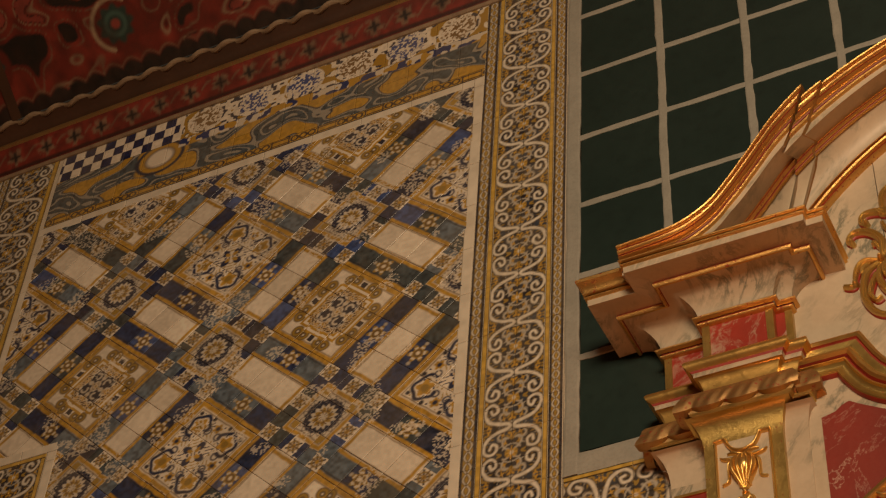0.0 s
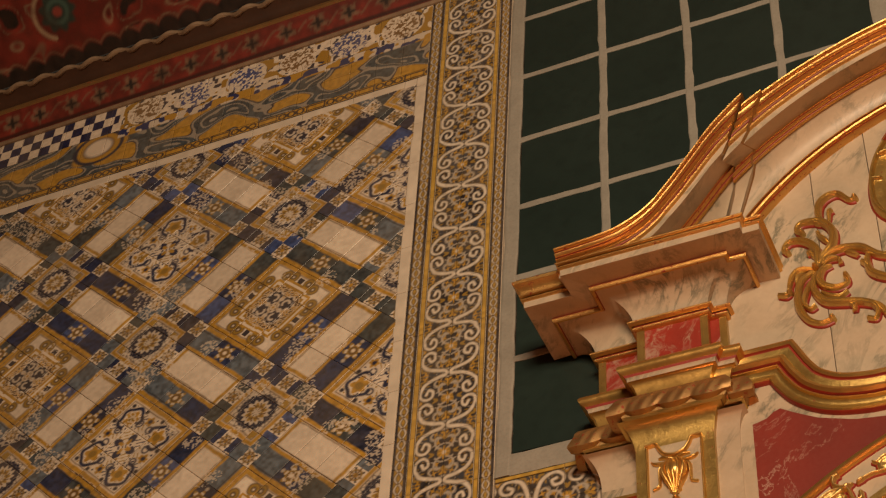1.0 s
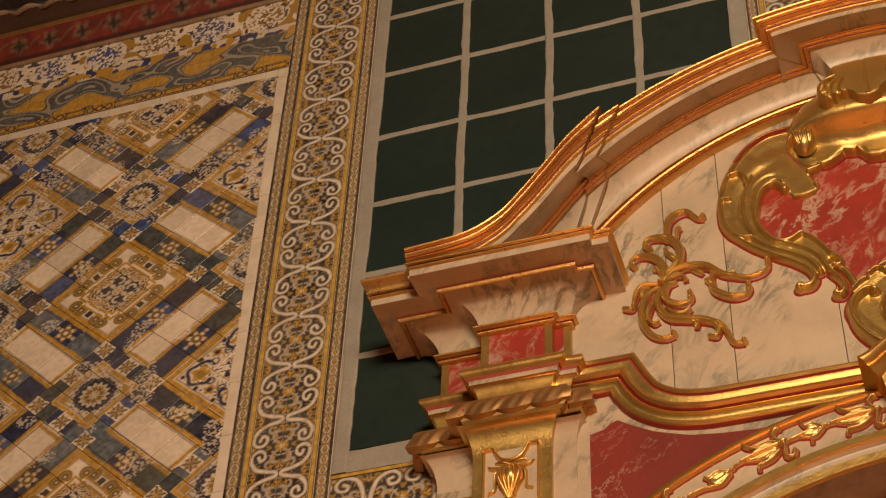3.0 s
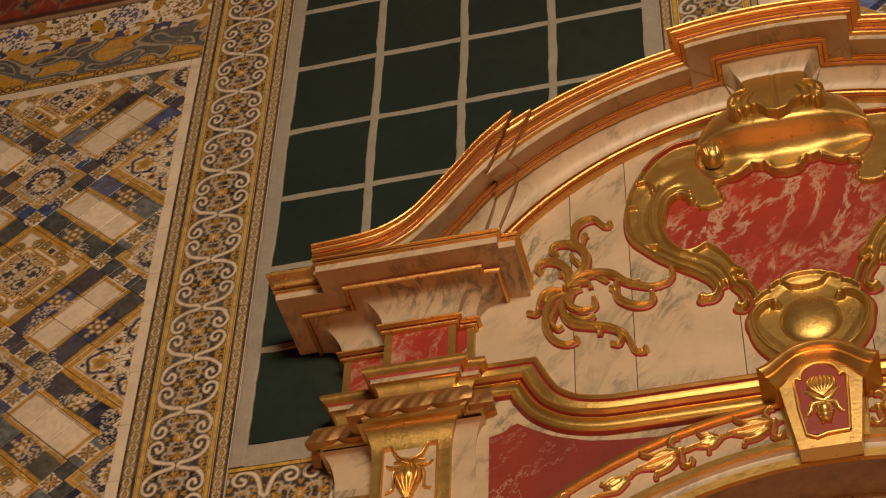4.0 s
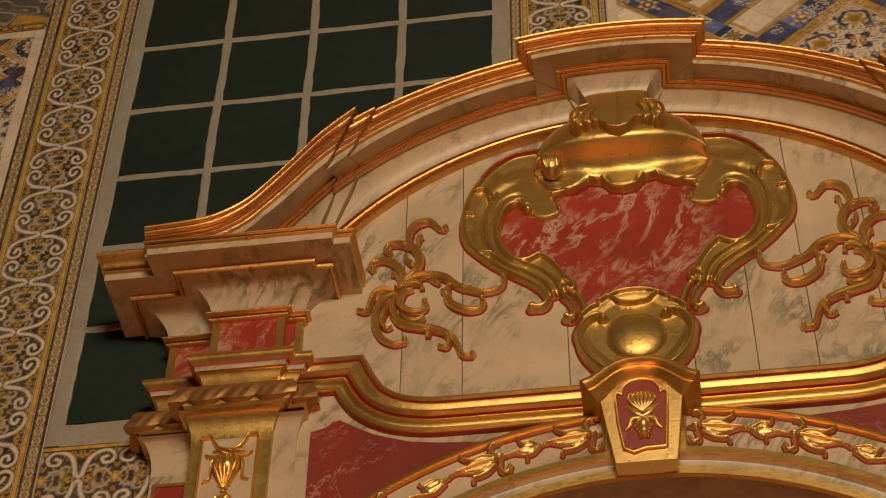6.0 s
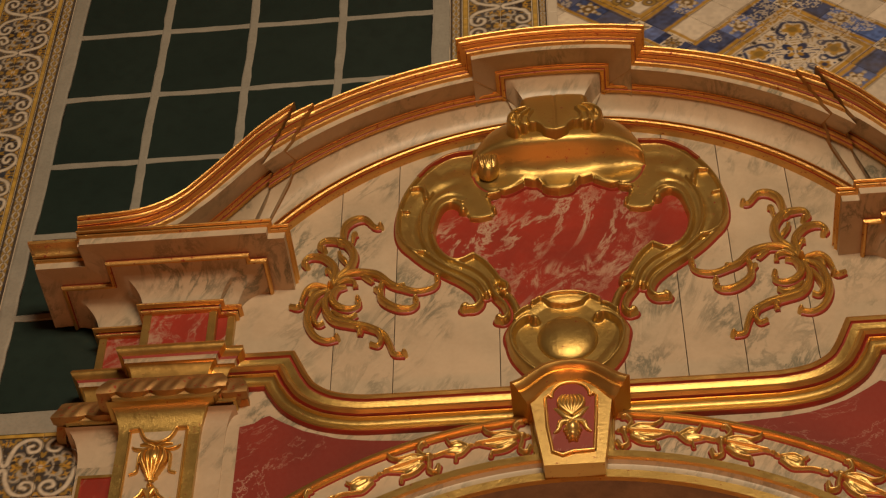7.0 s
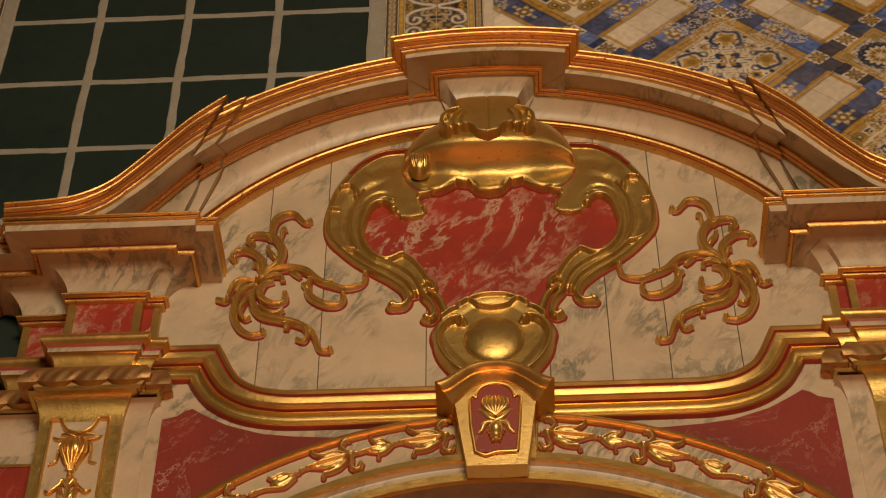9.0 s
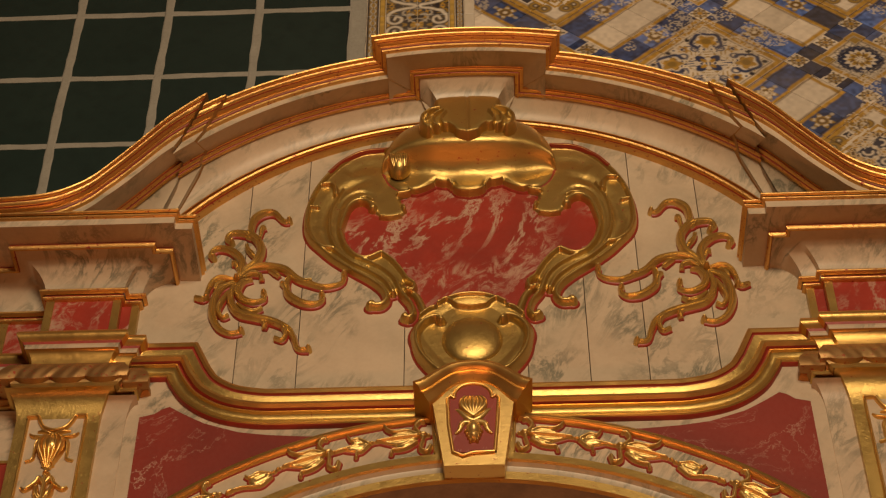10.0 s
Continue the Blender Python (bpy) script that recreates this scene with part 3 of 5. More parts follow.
spandrel = thing("spandrel_panels", "deep red marbled spandrels with pale marbled borders", "panel")
for s in (-1, 1):
    # pale border
    rows = []
    for u in span(0.10, 1.17, 28):
        lo = arc_z(1.635, AC, u)
        hi = float(np.interp(u, [0.10, 0.62, 0.72, 0.825, 0.905, 0.955, 0.985, 1.17], [5.54, 5.54, 5.545, 5.57, 5.62, 5.695, 5.755, 5.74]))
        rows.append([rp(s * u, YT - 0.012, lo), rp(s * u, YT - 0.012, max(lo + 0.001, hi))])
    loft("border", rows, marble, spandrel, smooth=False)
    # red field between border and arch
    rows = []
    for u in span(0.16, 1.118, 40):
        lo = arc_z(1.64, AC, u)
        hi = float(np.interp(u, [0.1, 0.55, 0.68, 0.78, 0.90, 0.98, 1.03, 1.06, 1.118], [5.435, 5.437, 5.447, 5.462, 5.505, 5.553, 5.588, 5.553, 5.538]))
        if hi > lo + 0.002:
            rows.append([rp(s * u, YT - 0.008, lo), rp(s * u, YT - 0.017, lo), rp(s * u, YT - 0.017, hi), rp(s * u, YT - 0.008, hi)])
    loft("red_field", rows, marble_deep, spandrel, smooth=False, caps=True)
    box("jamb", min(s * 1.06, s * 1.17), max(s * 1.06, s * 1.17), YT - 0.04, YT + 0.35, 1.0, 4.85, marble, spandrel, f=rp)

key = thing("keystone", "gilded keystone bracket with curved cap and small red panel", "keystone")
CAP = [(-0.195, 5.515), (-0.165, 5.528), (-0.12, 5.562), (-0.07, 5.592), (0.0, 5.603), (0.07, 5.592), (0.12, 5.562), (0.165, 5.528), (0.195, 5.515)]
cap_c = spline(CAP, 4)
KPROF = [(0.0, 0.0), (0.19, 0.0), (0.195, -0.012), (0.188, -0.024), (0.176, -0.030), (0.178, -0.038), (0.166, -0.046), (0.158, -0.058), (0.145, -0.066), (0.0, -0.066)]
rows = []
for q in cap_c:
    rows.append([rp(q[0] * (1 - 0.28 * (-dz / 0.066) * (1 if f else 1)), YT - f, q[1] + dz) for f, dz in KPROF])
loft("cap", rows, gold, key, caps=True)
body_rows = [[rp(-hw, YT, z), rp(-hw, YT - 0.150, z), rp(hw, YT - 0.150, z), rp(hw, YT, z)] for z, hw in ((5.545, 0.075), (5.528, 0.105))]
for i in range(13):
    s = i / 12
    z = 5.50 - 0.288 * s
    hw = 0.138 - 0.042 * s
    f = 0.150 - 0.025 * s
    body_rows.append([rp(-hw, YT, z), rp(-hw, YT - f, z), rp(hw, YT - f, z), rp(hw, YT, z)])
loft("body", body_rows, gold_soft, key, smooth=False, caps=True)
fl = [(0.061 * math.cos(math.pi * g / 12), 5.474 + 0.052 * math.sin(math.pi * g / 12)) for g in range(13)]
fl = [(0.066, 5.258), (0.083, 5.466), (0.062, 5.468)] + fl + [(-0.062, 5.468), (-0.083, 5.466), (-0.066, 5.258), (0.0, 5.256)]


def key_y(z):
    return YT - (0.150 - 0.025 * (5.50 - z) / 0.288)


ob = loft("red_panel", [[rp(u, key_y(z) - 0.001, z) for u, z in fl], [rp(u, key_y(z) - 0.005, z) for u, z in fl], [rp(0, key_y(z) - 0.005, z) for u, z in fl]], marble_deep, key, closed=True, smooth=False)
edge_rows = relief_rows([(u, z, 0.0065, 0.012) for u, z in fl + fl[:1]], YT, 2)
loft("panel_bead", [[Vector((p.x, p.y - (YT - key_y(EYE[2] + (p.z - EYE[2]) / K)) * K, p.z)) for p in r] for r in edge_rows], gold, key)
kb, KL = key_y(5.37), 0.034
for s in (-1, 1):
    relief("sprig", [(0, 5.345 + KL, 0.009, 0.014), (s * 0.022, 5.358 + KL, 0.011, 0.016), (s * 0.046, 5.385 + KL, 0.009, 0.014), (s * 0.062, 5.392 + KL, 0.004, 0.008)], kb, gold_soft, key)
    relief("sprig", [(0, 5.338 + KL, 0.008, 0.014), (s * 0.034, 5.333 + KL, 0.011, 0.018), (s * 0.046, 5.305 + KL, 0.008, 0.014), (s * 0.060, 5.292 + KL, 0.004, 0.008)], kb, gold_soft, key)
for k in range(-3, 4):
    relief("shell_rib", [(0, 5.360 + KL, 0.006, 0.014), (k * 0.0110, 5.390 + KL, 0.009, 0.024), (k * 0.0125, 5.420 + KL, 0.009, 0.022), (k * 0.0085, 5.444 + KL, 0.005, 0.012)], kb - 0.004, gold_soft, key)
knob("bud", 0, 5.308 + KL, 0.026, 0.036, 0.036, kb + 0.002, gold_soft, key)
knob("bud", 0, 5.280 + KL, 0.020, 0.022, 0.030, kb + 0.002, gold_soft, key)
for s in (-1, 1):
    for k in range(4):
        knob("bead", s * (0.026 - 0.005 * k), 5.30 + KL - 0.013 * k, 0.006, 0.006, 0.020, kb + 0.002, gold_soft, key)
niche = thing("altar_niche", "dark red lined niche behind the altar arch", "niche", "structure")
box("niche_back", NX0, NX1, 5.75, 5.8, 0.0, 5.6, damask, niche)
box("niche_side", NX0 - 0.05, NX0, 5.6, 5.8, 0.0, 5.6, damask, niche)
box("niche_side", NX1, NX1 + 0.05, 5.6, 5.8, 0.0, 5.6, damask, niche)
box("niche_top", NX0, NX1, 5.02, 5.8, 5.56, 5.6, wood_dark, niche)

# ================= carved ornaments on the panel =================
def taper(pts, w, h, tip=0.35, bulb=1.5):
    """Adds half width and height along a stroke that ends in a curled knob at its first point."""
    n = len(pts)
    out = []
    for i, (u, z) in enumerate(pts):
        s = i / (n - 1)
        k = tip + (1 - tip) * min(1, s * 1.8)
        k *= 1 - 0.45 * max(0, s - 0.75) / 0.25
        if i == 0:
            k = tip * bulb
        out.append((u, z, w * k, h * k))
    return out


SPRAY = [  # main stems: (points from the curled tip to the root, half width)
    ([(-0.668, 6.480), (-0.690, 6.482), (-0.725, 6.524), (-0.766, 6.523), (-0.800, 6.489), (-0.806, 6.430), (-0.785, 6.400)], 0.0150),
    ([(-0.874, 6.373), (-0.893, 6.396), (-0.878, 6.421), (-0.836, 6.419), (-0.793, 6.397), (-0.764, 6.342), (-0.773, 6.273), (-0.815, 6.226), (-0.838, 6.179)], 0.0165),
    ([(-0.934, 6.294), (-0.948, 6.315), (-0.927, 6.341), (-0.885, 6.336), (-0.849, 6.306), (-0.828, 6.265), (-0.832, 6.217), (-0.840, 6.179)], 0.0150),
    ([(-0.943, 6.093), (-0.942, 6.125), (-0.926, 6.165), (-0.894, 6.184), (-0.840, 6.179)], 0.0130),
    ([(-0.806, 5.925), (-0.845, 5.917), (-0.886, 5.943), (-0.914, 6.004), (-0.915, 6.069), (-0.896, 6.134), (-0.842, 6.175)], 0.0150),
    ([(-0.566, 5.831), (-0.603, 5.837), (-0.620, 5.885), (-0.642, 5.930), (-0.697, 5.967), (-0.765, 5.988), (-0.819, 6.009), (-0.850, 6.058), (-0.858, 6.113), (-0.842, 6.175)], 0.0155),
    ([(-0.739, 6.107), (-0.739, 6.076), (-0.776, 6.064), (-0.815, 6.084), (-0.832, 6.122), (-0.817, 6.166), (-0.784, 6.180)], 0.0140),
    ([(-0.455, 6.192), (-0.460, 6.158), (-0.485, 6.139), (-0.532, 6.132), (-0.580, 6.151), (-0.621, 6.173), (-0.665, 6.219), (-0.707, 6.236), (-0.755, 6.241), (-0.795, 6.228), (-0.827, 6.196), (-0.840, 6.179)], 0.0145),
    ([(-0.531, 6.091), (-0.531, 6.065), (-0.555, 6.047), (-0.601, 6.054), (-0.650, 6.096), (-0.660, 6.154), (-0.648, 6.203)], 0.0145),
]
SIDE = [  # small side leaves: (stem they spring from, points from the tip)
    (0, [(-0.755, 6.450), (-0.768, 6.440), (-0.772, 6.400)]), (1, [(-0.818, 6.358), (-0.811, 6.333), (-0.794, 6.308), (-0.780, 6.285)]),
    (1, [(-0.828, 6.425), (-0.815, 6.400), (-0.790, 6.388)]), (2, [(-0.866, 6.262), (-0.852, 6.261), (-0.838, 6.232)]),
    (3, [(-0.985, 6.096), (-0.955, 6.085), (-0.935, 6.102)]), (3, [(-0.915, 6.130), (-0.905, 6.155), (-0.880, 6.178)]),
    (4, [(-0.857, 6.004), (-0.878, 5.995), (-0.896, 6.031), (-0.884, 6.077), (-0.868, 6.128)]),
    (5, [(-0.688, 5.889), (-0.660, 5.879), (-0.650, 5.913), (-0.662, 5.941), (-0.690, 5.967)]), (5, [(-0.728, 5.936), (-0.727, 5.960), (-0.757, 5.985)]),
    (5, [(-0.741, 6.035), (-0.766, 6.018), (-0.800, 6.027), (-0.832, 6.066)]), (7, [(-0.752, 6.173), (-0.757, 6.198), (-0.786, 6.206), (-0.815, 6.192)]),
    (7, [(-0.689, 6.192), (-0.706, 6.208), (-0.735, 6.233)]), (7, [(-0.570, 6.166), (-0.598, 6.160), (-0.625, 6.178)]), (8, [(-0.680, 6.160), (-0.668, 6.145), (-0.655, 6.120)]),
]
for s in (-1, 1):
    spray = thing("carved_spray", "gilded carved acanthus spray fixed to the marbled planks", "ornament", group="carved sprays")
    stems = []
    for pts, w in SPRAY:
        pp = [(-s * u, z) for u, z in pts]
        st = relief("stem", taper(pp, w, 0.036, 0.55, 1.25), YT, gold_soft, spray, groove=0.42)
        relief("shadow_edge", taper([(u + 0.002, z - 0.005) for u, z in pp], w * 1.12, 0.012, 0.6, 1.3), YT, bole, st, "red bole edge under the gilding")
        knob("curl", pp[0][0], pp[0][1], 0.0125, 0.0115, 0.040, YT, gold_soft, st)
        stems.append(st)
    for k, pts in SIDE:
        pp = [(-s * u, z) for u, z in pts]
        relief("leaflet", taper(pp, 0.0100, 0.032, 0.7, 1.2), YT, gold_soft, stems[k], groove=0.3)
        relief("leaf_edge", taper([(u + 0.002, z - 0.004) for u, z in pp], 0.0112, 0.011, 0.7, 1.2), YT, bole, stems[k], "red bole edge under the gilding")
    knob("boss", s * 0.841, 6.177, 0.013, 0.013, 0.050, YT, gold, spray)

# ---- carving as a height over the panel, from an outline, rims and hollows
def curve_distance(U, Z, pts, n=5):
    """Distance of each place to a smooth stroke, and how far along it lies (0 to 1)."""
    c = np.array(spline(pts, n))
    best, along = np.full(U.shape, 9.0), np.zeros(U.shape)
    m = len(c) - 1
    for i in range(m):
        p, d = c[i], c[i + 1] - c[i]
        k = np.clip(((U - p[0]) * d[0] + (Z - p[1]) * d[1]) / max(d @ d, 1e-12), 0, 1)
        e = np.hypot(U - p[0] - k * d[0], Z - p[1] - k * d[1])
        near = e < best
        best, along = np.where(near, e, best), np.where(near, (i + k) / m, along)
    return best, along


def outline_distance(U, Z, pts, n=5):
    """Distance to a closed smooth outline, positive inside."""
    c = np.array(spline(list(pts) + [pts[0]], n))
    best, inside = np.full(U.shape, 9.0), np.zeros(U.shape, bool)
    for p, q in zip(c[:-1], c[1:]):
        d = q - p
        k = np.clip(((U - p[0]) * d[0] + (Z - p[1]) * d[1]) / max(d @ d, 1e-12), 0, 1)
        best = np.minimum(best, np.hypot(U - p[0] - k * d[0], Z - p[1] - k * d[1]))
        if abs(d[1]) > 1e-12:
            inside ^= ((p[1] > Z) != (q[1] > Z)) & (U < p[0] + d[0] * (Z - p[1]) / d[1])
    return np.where(inside, best, -best)


def carve_grid(u0, u1, z0, z1, cell):
    return np.meshgrid(np.linspace(u0, u1, int((u1 - u0) / cell) + 1), np.linspace(z0, z1, int((z1 - z0) / cell) + 1), indexing="ij")


def plate(sd, height, edge=0.007):
    return np.where(sd > 0, height * (1 - np.exp(-np.maximum(sd, 0) / edge)), sd * 3)


def rims(H, S, U, Z, strokes):
    """Lays round rims (points, width at the start, width at the end, height) over the height field H; S grows the footprint."""
    for pts, w0, w1, h in strokes:
        d, a = curve_distance(U, Z, pts)
        w = w0 + (w1 - w0) * a
        r = np.where(d < w, h * np.sqrt(np.maximum(0, 1 - (d / w) ** 2)), -(d - w) * 3)
        H, S = np.maximum(H, r), np.maximum(S, w - d)
    return H, S


def grooves(H, U, Z, strokes):
    for pts, w, depth in strokes:
        d, a = curve_distance(U, Z, pts)
        H = H - depth * np.exp(-(d / w) ** 2) * np.minimum(1, np.minimum(a, 1 - a) * 6)
    return H


def carved(name, U, Z, H, y0, material, parent, label="", flip=1, floor=-0.006):
    keep = H > floor
    idx = np.arange(U.size).reshape(U.shape)
    F = np.stack((idx[:-1, :-1], idx[1:, :-1], idx[1:, 1:], idx[:-1, 1:]), -1).reshape(-1, 4)
    F = F[keep.ravel()[F].any(1)]
    used = np.unique(F)
    remap = np.zeros(U.size, int)
    remap[used] = np.arange(len(used))
    H = np.maximum(H, floor)
    V = [rp(flip * u, y0 - h, z) for u, z, h in zip(U.ravel()[used], Z.ravel()[used], H.ravel()[used])]
    me = bpy.data.meshes.new(name)
    me.from_pydata(V, [], [tuple(q) if flip > 0 else tuple(q[::-1]) for q in remap[F].tolist()])
    me.polygons.foreach_set("use_smooth", [True] * len(me.polygons))
    me.materials.append(material)
    ob = new(name, me)
    ob.parent = parent
    if label:
        ob["label"] = label
    return ob


# ---- central cartouche
cart = thing("cartouche", "large gilded shell cartouche round a red marbled field", "ornament")
RED = [(-0.485, 6.430), (-0.430, 6.560), (-0.318, 6.530), (-0.240, 6.580), (-0.126, 6.70), (0.0, 6.66), (0.126, 6.70), (0.240, 6.580), (0.318, 6.530),
       (0.430, 6.560), (0.485, 6.430), (0.430, 6.300), (0.290, 6.250), (0.205, 6.130), (0.160, 5.98), (-0.160, 5.98), (-0.205, 6.130), (-0.290, 6.250), (-0.430, 6.300)]
rc = [tuple(q) for q in spline(RED + RED[:1], 5)]
loft("red_field", [[rp(u, YT, z) for u, z in rc], [rp(u, YT - 0.010, z) for u, z in rc], [rp(u * 0.6, YT - 0.014, 6.33 + (z - 6.33) * 0.6) for u, z in rc],
                   [rp(0.0, YT - 0.016, 6.33) for u, z in rc]], marble_red, cart, "red marbled field with pale veins")
LOBE = [(-0.300, 6.860), (-0.410, 6.847), (-0.487, 6.792), (-0.547, 6.713), (-0.589, 6.623), (-0.611, 6.522), (-0.611, 6.422), (-0.587, 6.358), (-0.516, 6.280),
        (-0.463, 6.225), (-0.391, 6.170), (-0.338, 6.122), (-0.312, 6.075), (-0.275, 6.080), (-0.242, 6.115), (-0.233, 6.149), (-0.246, 6.185), (-0.282, 6.245),
        (-0.323, 6.290), (-0.370, 6.268), (-0.412, 6.285), (-0.445, 6.340), (-0.460, 6.400), (-0.455, 6.470), (-0.437, 6.530), (-0.402, 6.552), (-0.367, 6.530),
        (-0.335, 6.482), (-0.285, 6.474), (-0.242, 6.491), (-0.238, 6.535), (-0.252, 6.590), (-0.196, 6.624), (-0.150, 6.660), (-0.150, 6.760)]
LOBE_RIMS = [
    ([(-0.300, 6.845), (-0.405, 6.834), (-0.478, 6.782), (-0.536, 6.706), (-0.578, 6.620), (-0.600, 6.522), (-0.600, 6.425), (-0.578, 6.364), (-0.545, 6.328)], 0.011, 0.013, 0.058),
    ([(-0.355, 6.526), (-0.385, 6.560), (-0.420, 6.562), (-0.450, 6.530), (-0.468, 6.460), (-0.474, 6.403), (-0.455, 6.328), (-0.415, 6.270), (-0.372, 6.256), (-0.325, 6.282)], 0.015, 0.013, 0.062),
    ([(-0.475, 6.640), (-0.512, 6.540), (-0.517, 6.420), (-0.490, 6.330), (-0.440, 6.262), (-0.375, 6.222)], 0.006, 0.013, 0.042),
    ([(-0.560, 6.336), (-0.500, 6.268), (-0.430, 6.208), (-0.365, 6.158), (-0.318, 6.110), (-0.300, 6.062), (-0.318, 6.028), (-0.356, 6.027)], 0.010, 0.016, 0.052),
    ([(-0.500, 6.310), (-0.430, 6.238), (-0.360, 6.190), (-0.305, 6.140), (-0.278, 6.085)], 0.008, 0.014, 0.056),
    ([(-0.415, 6.264), (-0.360, 6.235), (-0.310, 6.200), (-0.270, 6.148), (-0.247, 6.080), (-0.216, 6.030), (-0.204, 5.985), (-0.218, 5.957), (-0.238, 5.962)], 0.010, 0.015, 0.056),
    ([(-0.322, 6.284), (-0.280, 6.240), (-0.246, 6.185), (-0.230, 6.150), (-0.203, 6.120), (-0.207, 6.090), (-0.228, 6.088)], 0.010, 0.013, 0.060),
    ([(-0.236, 6.110), (-0.195, 6.070), (-0.175, 6.020), (-0.162, 5.972)], 0.014, 0.018, 0.042),
    ([(-0.357, 6.028), (-0.352, 6.032)], 0.019, 0.019, 0.058), ([(-0.236, 5.963), (-0.232, 5.966)], 0.017, 0.017, 0.060), ([(-0.226, 6.089), (-0.222, 6.092)], 0.014, 0.014, 0.066),
    ([(-0.550, 6.655), (-0.520, 6.658), (-0.503, 6.638), (-0.498, 6.600)], 0.009, 0.013, 0.062),
    ([(-0.590, 6.540), (-0.565, 6.535)], 0.009, 0.010, 0.054), ([(-0.566, 6.342), (-0.528, 6.317), (-0.498, 6.312)], 0.010, 0.010, 0.060),
    ([(-0.266, 6.596), (-0.232, 6.603), (-0.215, 6.612)], 0.011, 0.009, 0.058), ([(-0.246, 6.528), (-0.242, 6.512)], 0.012, 0.010, 0.056),
    ([(-0.330, 6.480), (-0.295, 6.474), (-0.258, 6.482)], 0.008, 0.008, 0.052), ([(-0.362, 6.524), (-0.358, 6.522)], 0.017, 0.017, 0.062),
    ([(-0.412, 6.580), (-0.385, 6.586), (-0.362, 6.572)], 0.006, 0.008, 0.050), ([(-0.300, 6.500), (-0.322, 6.545), (-0.352, 6.585)], 0.004, 0.004, 0.030),
]
LOBE_HOLLOWS = [([(-0.360, 6.690), (-0.435, 6.660), (-0.497, 6.600), (-0.535, 6.510), (-0.545, 6.420), (-0.515, 6.340), (-0.455, 6.270)], 0.022, 0.012),
                ([(-0.330, 6.560), (-0.400, 6.620), (-0.460, 6.590), (-0.490, 6.500), (-0.492, 6.400), (-0.470, 6.320)], 0.010, 0.008),
                ([(-0.300, 6.760), (-0.400, 6.760), (-0.460, 6.715)], 0.030, 0.006)]
U, Z = carve_grid(-0.635, -0.135, 5.925, 6.885, 0.0029)
sd = outline_distance(U, Z, LOBE)
base = plate(sd, 0.036 - 0.004 * np.clip(sd / 0.04, 0, 1))
base = np.where(sd > 0.004, np.maximum(grooves(base, U, Z, LOBE_HOLLOWS), 0.016), base)
H, foot = rims(base, sd, U, Z, LOBE_RIMS)
H = np.where(H > 0, H * 0.72, H)
for s in (-1, 1):
    lobe = carved("scroll_lobe", U, Z, H, YT, gold_dull, cart, "hollow gilded scroll lobe with rolled rims", -s)
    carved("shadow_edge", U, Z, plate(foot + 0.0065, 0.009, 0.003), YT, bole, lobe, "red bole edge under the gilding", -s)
    relief("worn_rim", [(-s * u, z - 0.006, 0.0085, 0.048) for u, z in ((-0.310, 6.850), (-0.405, 6.838), (-0.480, 6.786), (-0.530, 6.722))], YT, bole, lobe, "rim worn to the red bole", groove=0.2)

# hooded shell over the field
TOP = spline([(0.0, 6.985), (0.110, 6.982), (0.205, 6.962), (0.262, 6.922), (0.302, 6.858), (0.325, 6.780), (0.332, 6.720)], 6)
LIP = spline([(0.0, 6.583), (0.041, 6.598), (0.062, 6.632), (0.125, 6.646), (0.165, 6.620), (0.200, 6.604), (0.262, 6.612), (0.305, 6.650), (0.332, 6.715)], 6)
SWELL = spline([(-0.05, 0.035), (0.0, 0.055), (0.12, 0.104), (0.30, 0.138), (0.50, 0.156), (0.60, 0.153), (0.66, 0.126), (0.72, 0.084), (0.80, 0.054), (0.90, 0.046), (1.0, 0.048), (1.05, 0.048)], 6)
U, Z = carve_grid(-0.345, 0.345, 6.565, 7.000, 0.0034)
au = np.abs(U)
top, low = np.interp(au, [q[0] for q in TOP], [q[1] for q in TOP]), np.interp(au, [q[0] for q in LIP], [q[1] for q in LIP])
v = (top - Z) / np.maximum(top - (6.602 + 0.9 * au ** 2), 0.02)
H = np.interp(v, [q[0] for q in SWELL], [q[1] for q in SWELL]) * (1 - 0.58 * (au / 0.335) ** 2.4)
H = H + 0.002 * np.cos(au * 42) * np.exp(-((v - 0.85) / 0.15) ** 2)
sd = np.minimum(np.minimum(top - Z, Z - low), (0.333 - au) * 1.5)
H = np.where(sd > 0, H * (1 - np.exp(-np.maximum(sd, 0) / 0.006)), sd * 4)
lips = []
for k in (-1, 1):
    lips += [([(k * 0.124, 6.650), (k * 0.095, 6.640), (k * 0.072, 6.640), (k * 0.064, 6.622)], 0.009, 0.009, 0.058), ([(k * 0.055, 6.606), (k * 0.040, 6.594), (0.0, 6.585)], 0.008, 0.011, 0.058),
             ([(k * 0.135, 6.640), (k * 0.170, 6.617), (k * 0.200, 6.606), (k * 0.225, 6.612)], 0.008, 0.008, 0.050), ([(k * 0.076, 6.640), (k * 0.070, 6.634)], 0.012, 0.012, 0.062)]
H, foot = rims(H, sd, U, Z, lips)
hood = carved("shell_hood", U, Z, H, YT, gold_dull, cart, "overhanging gilded shell hood")
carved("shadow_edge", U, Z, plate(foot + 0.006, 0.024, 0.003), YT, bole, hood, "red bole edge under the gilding")
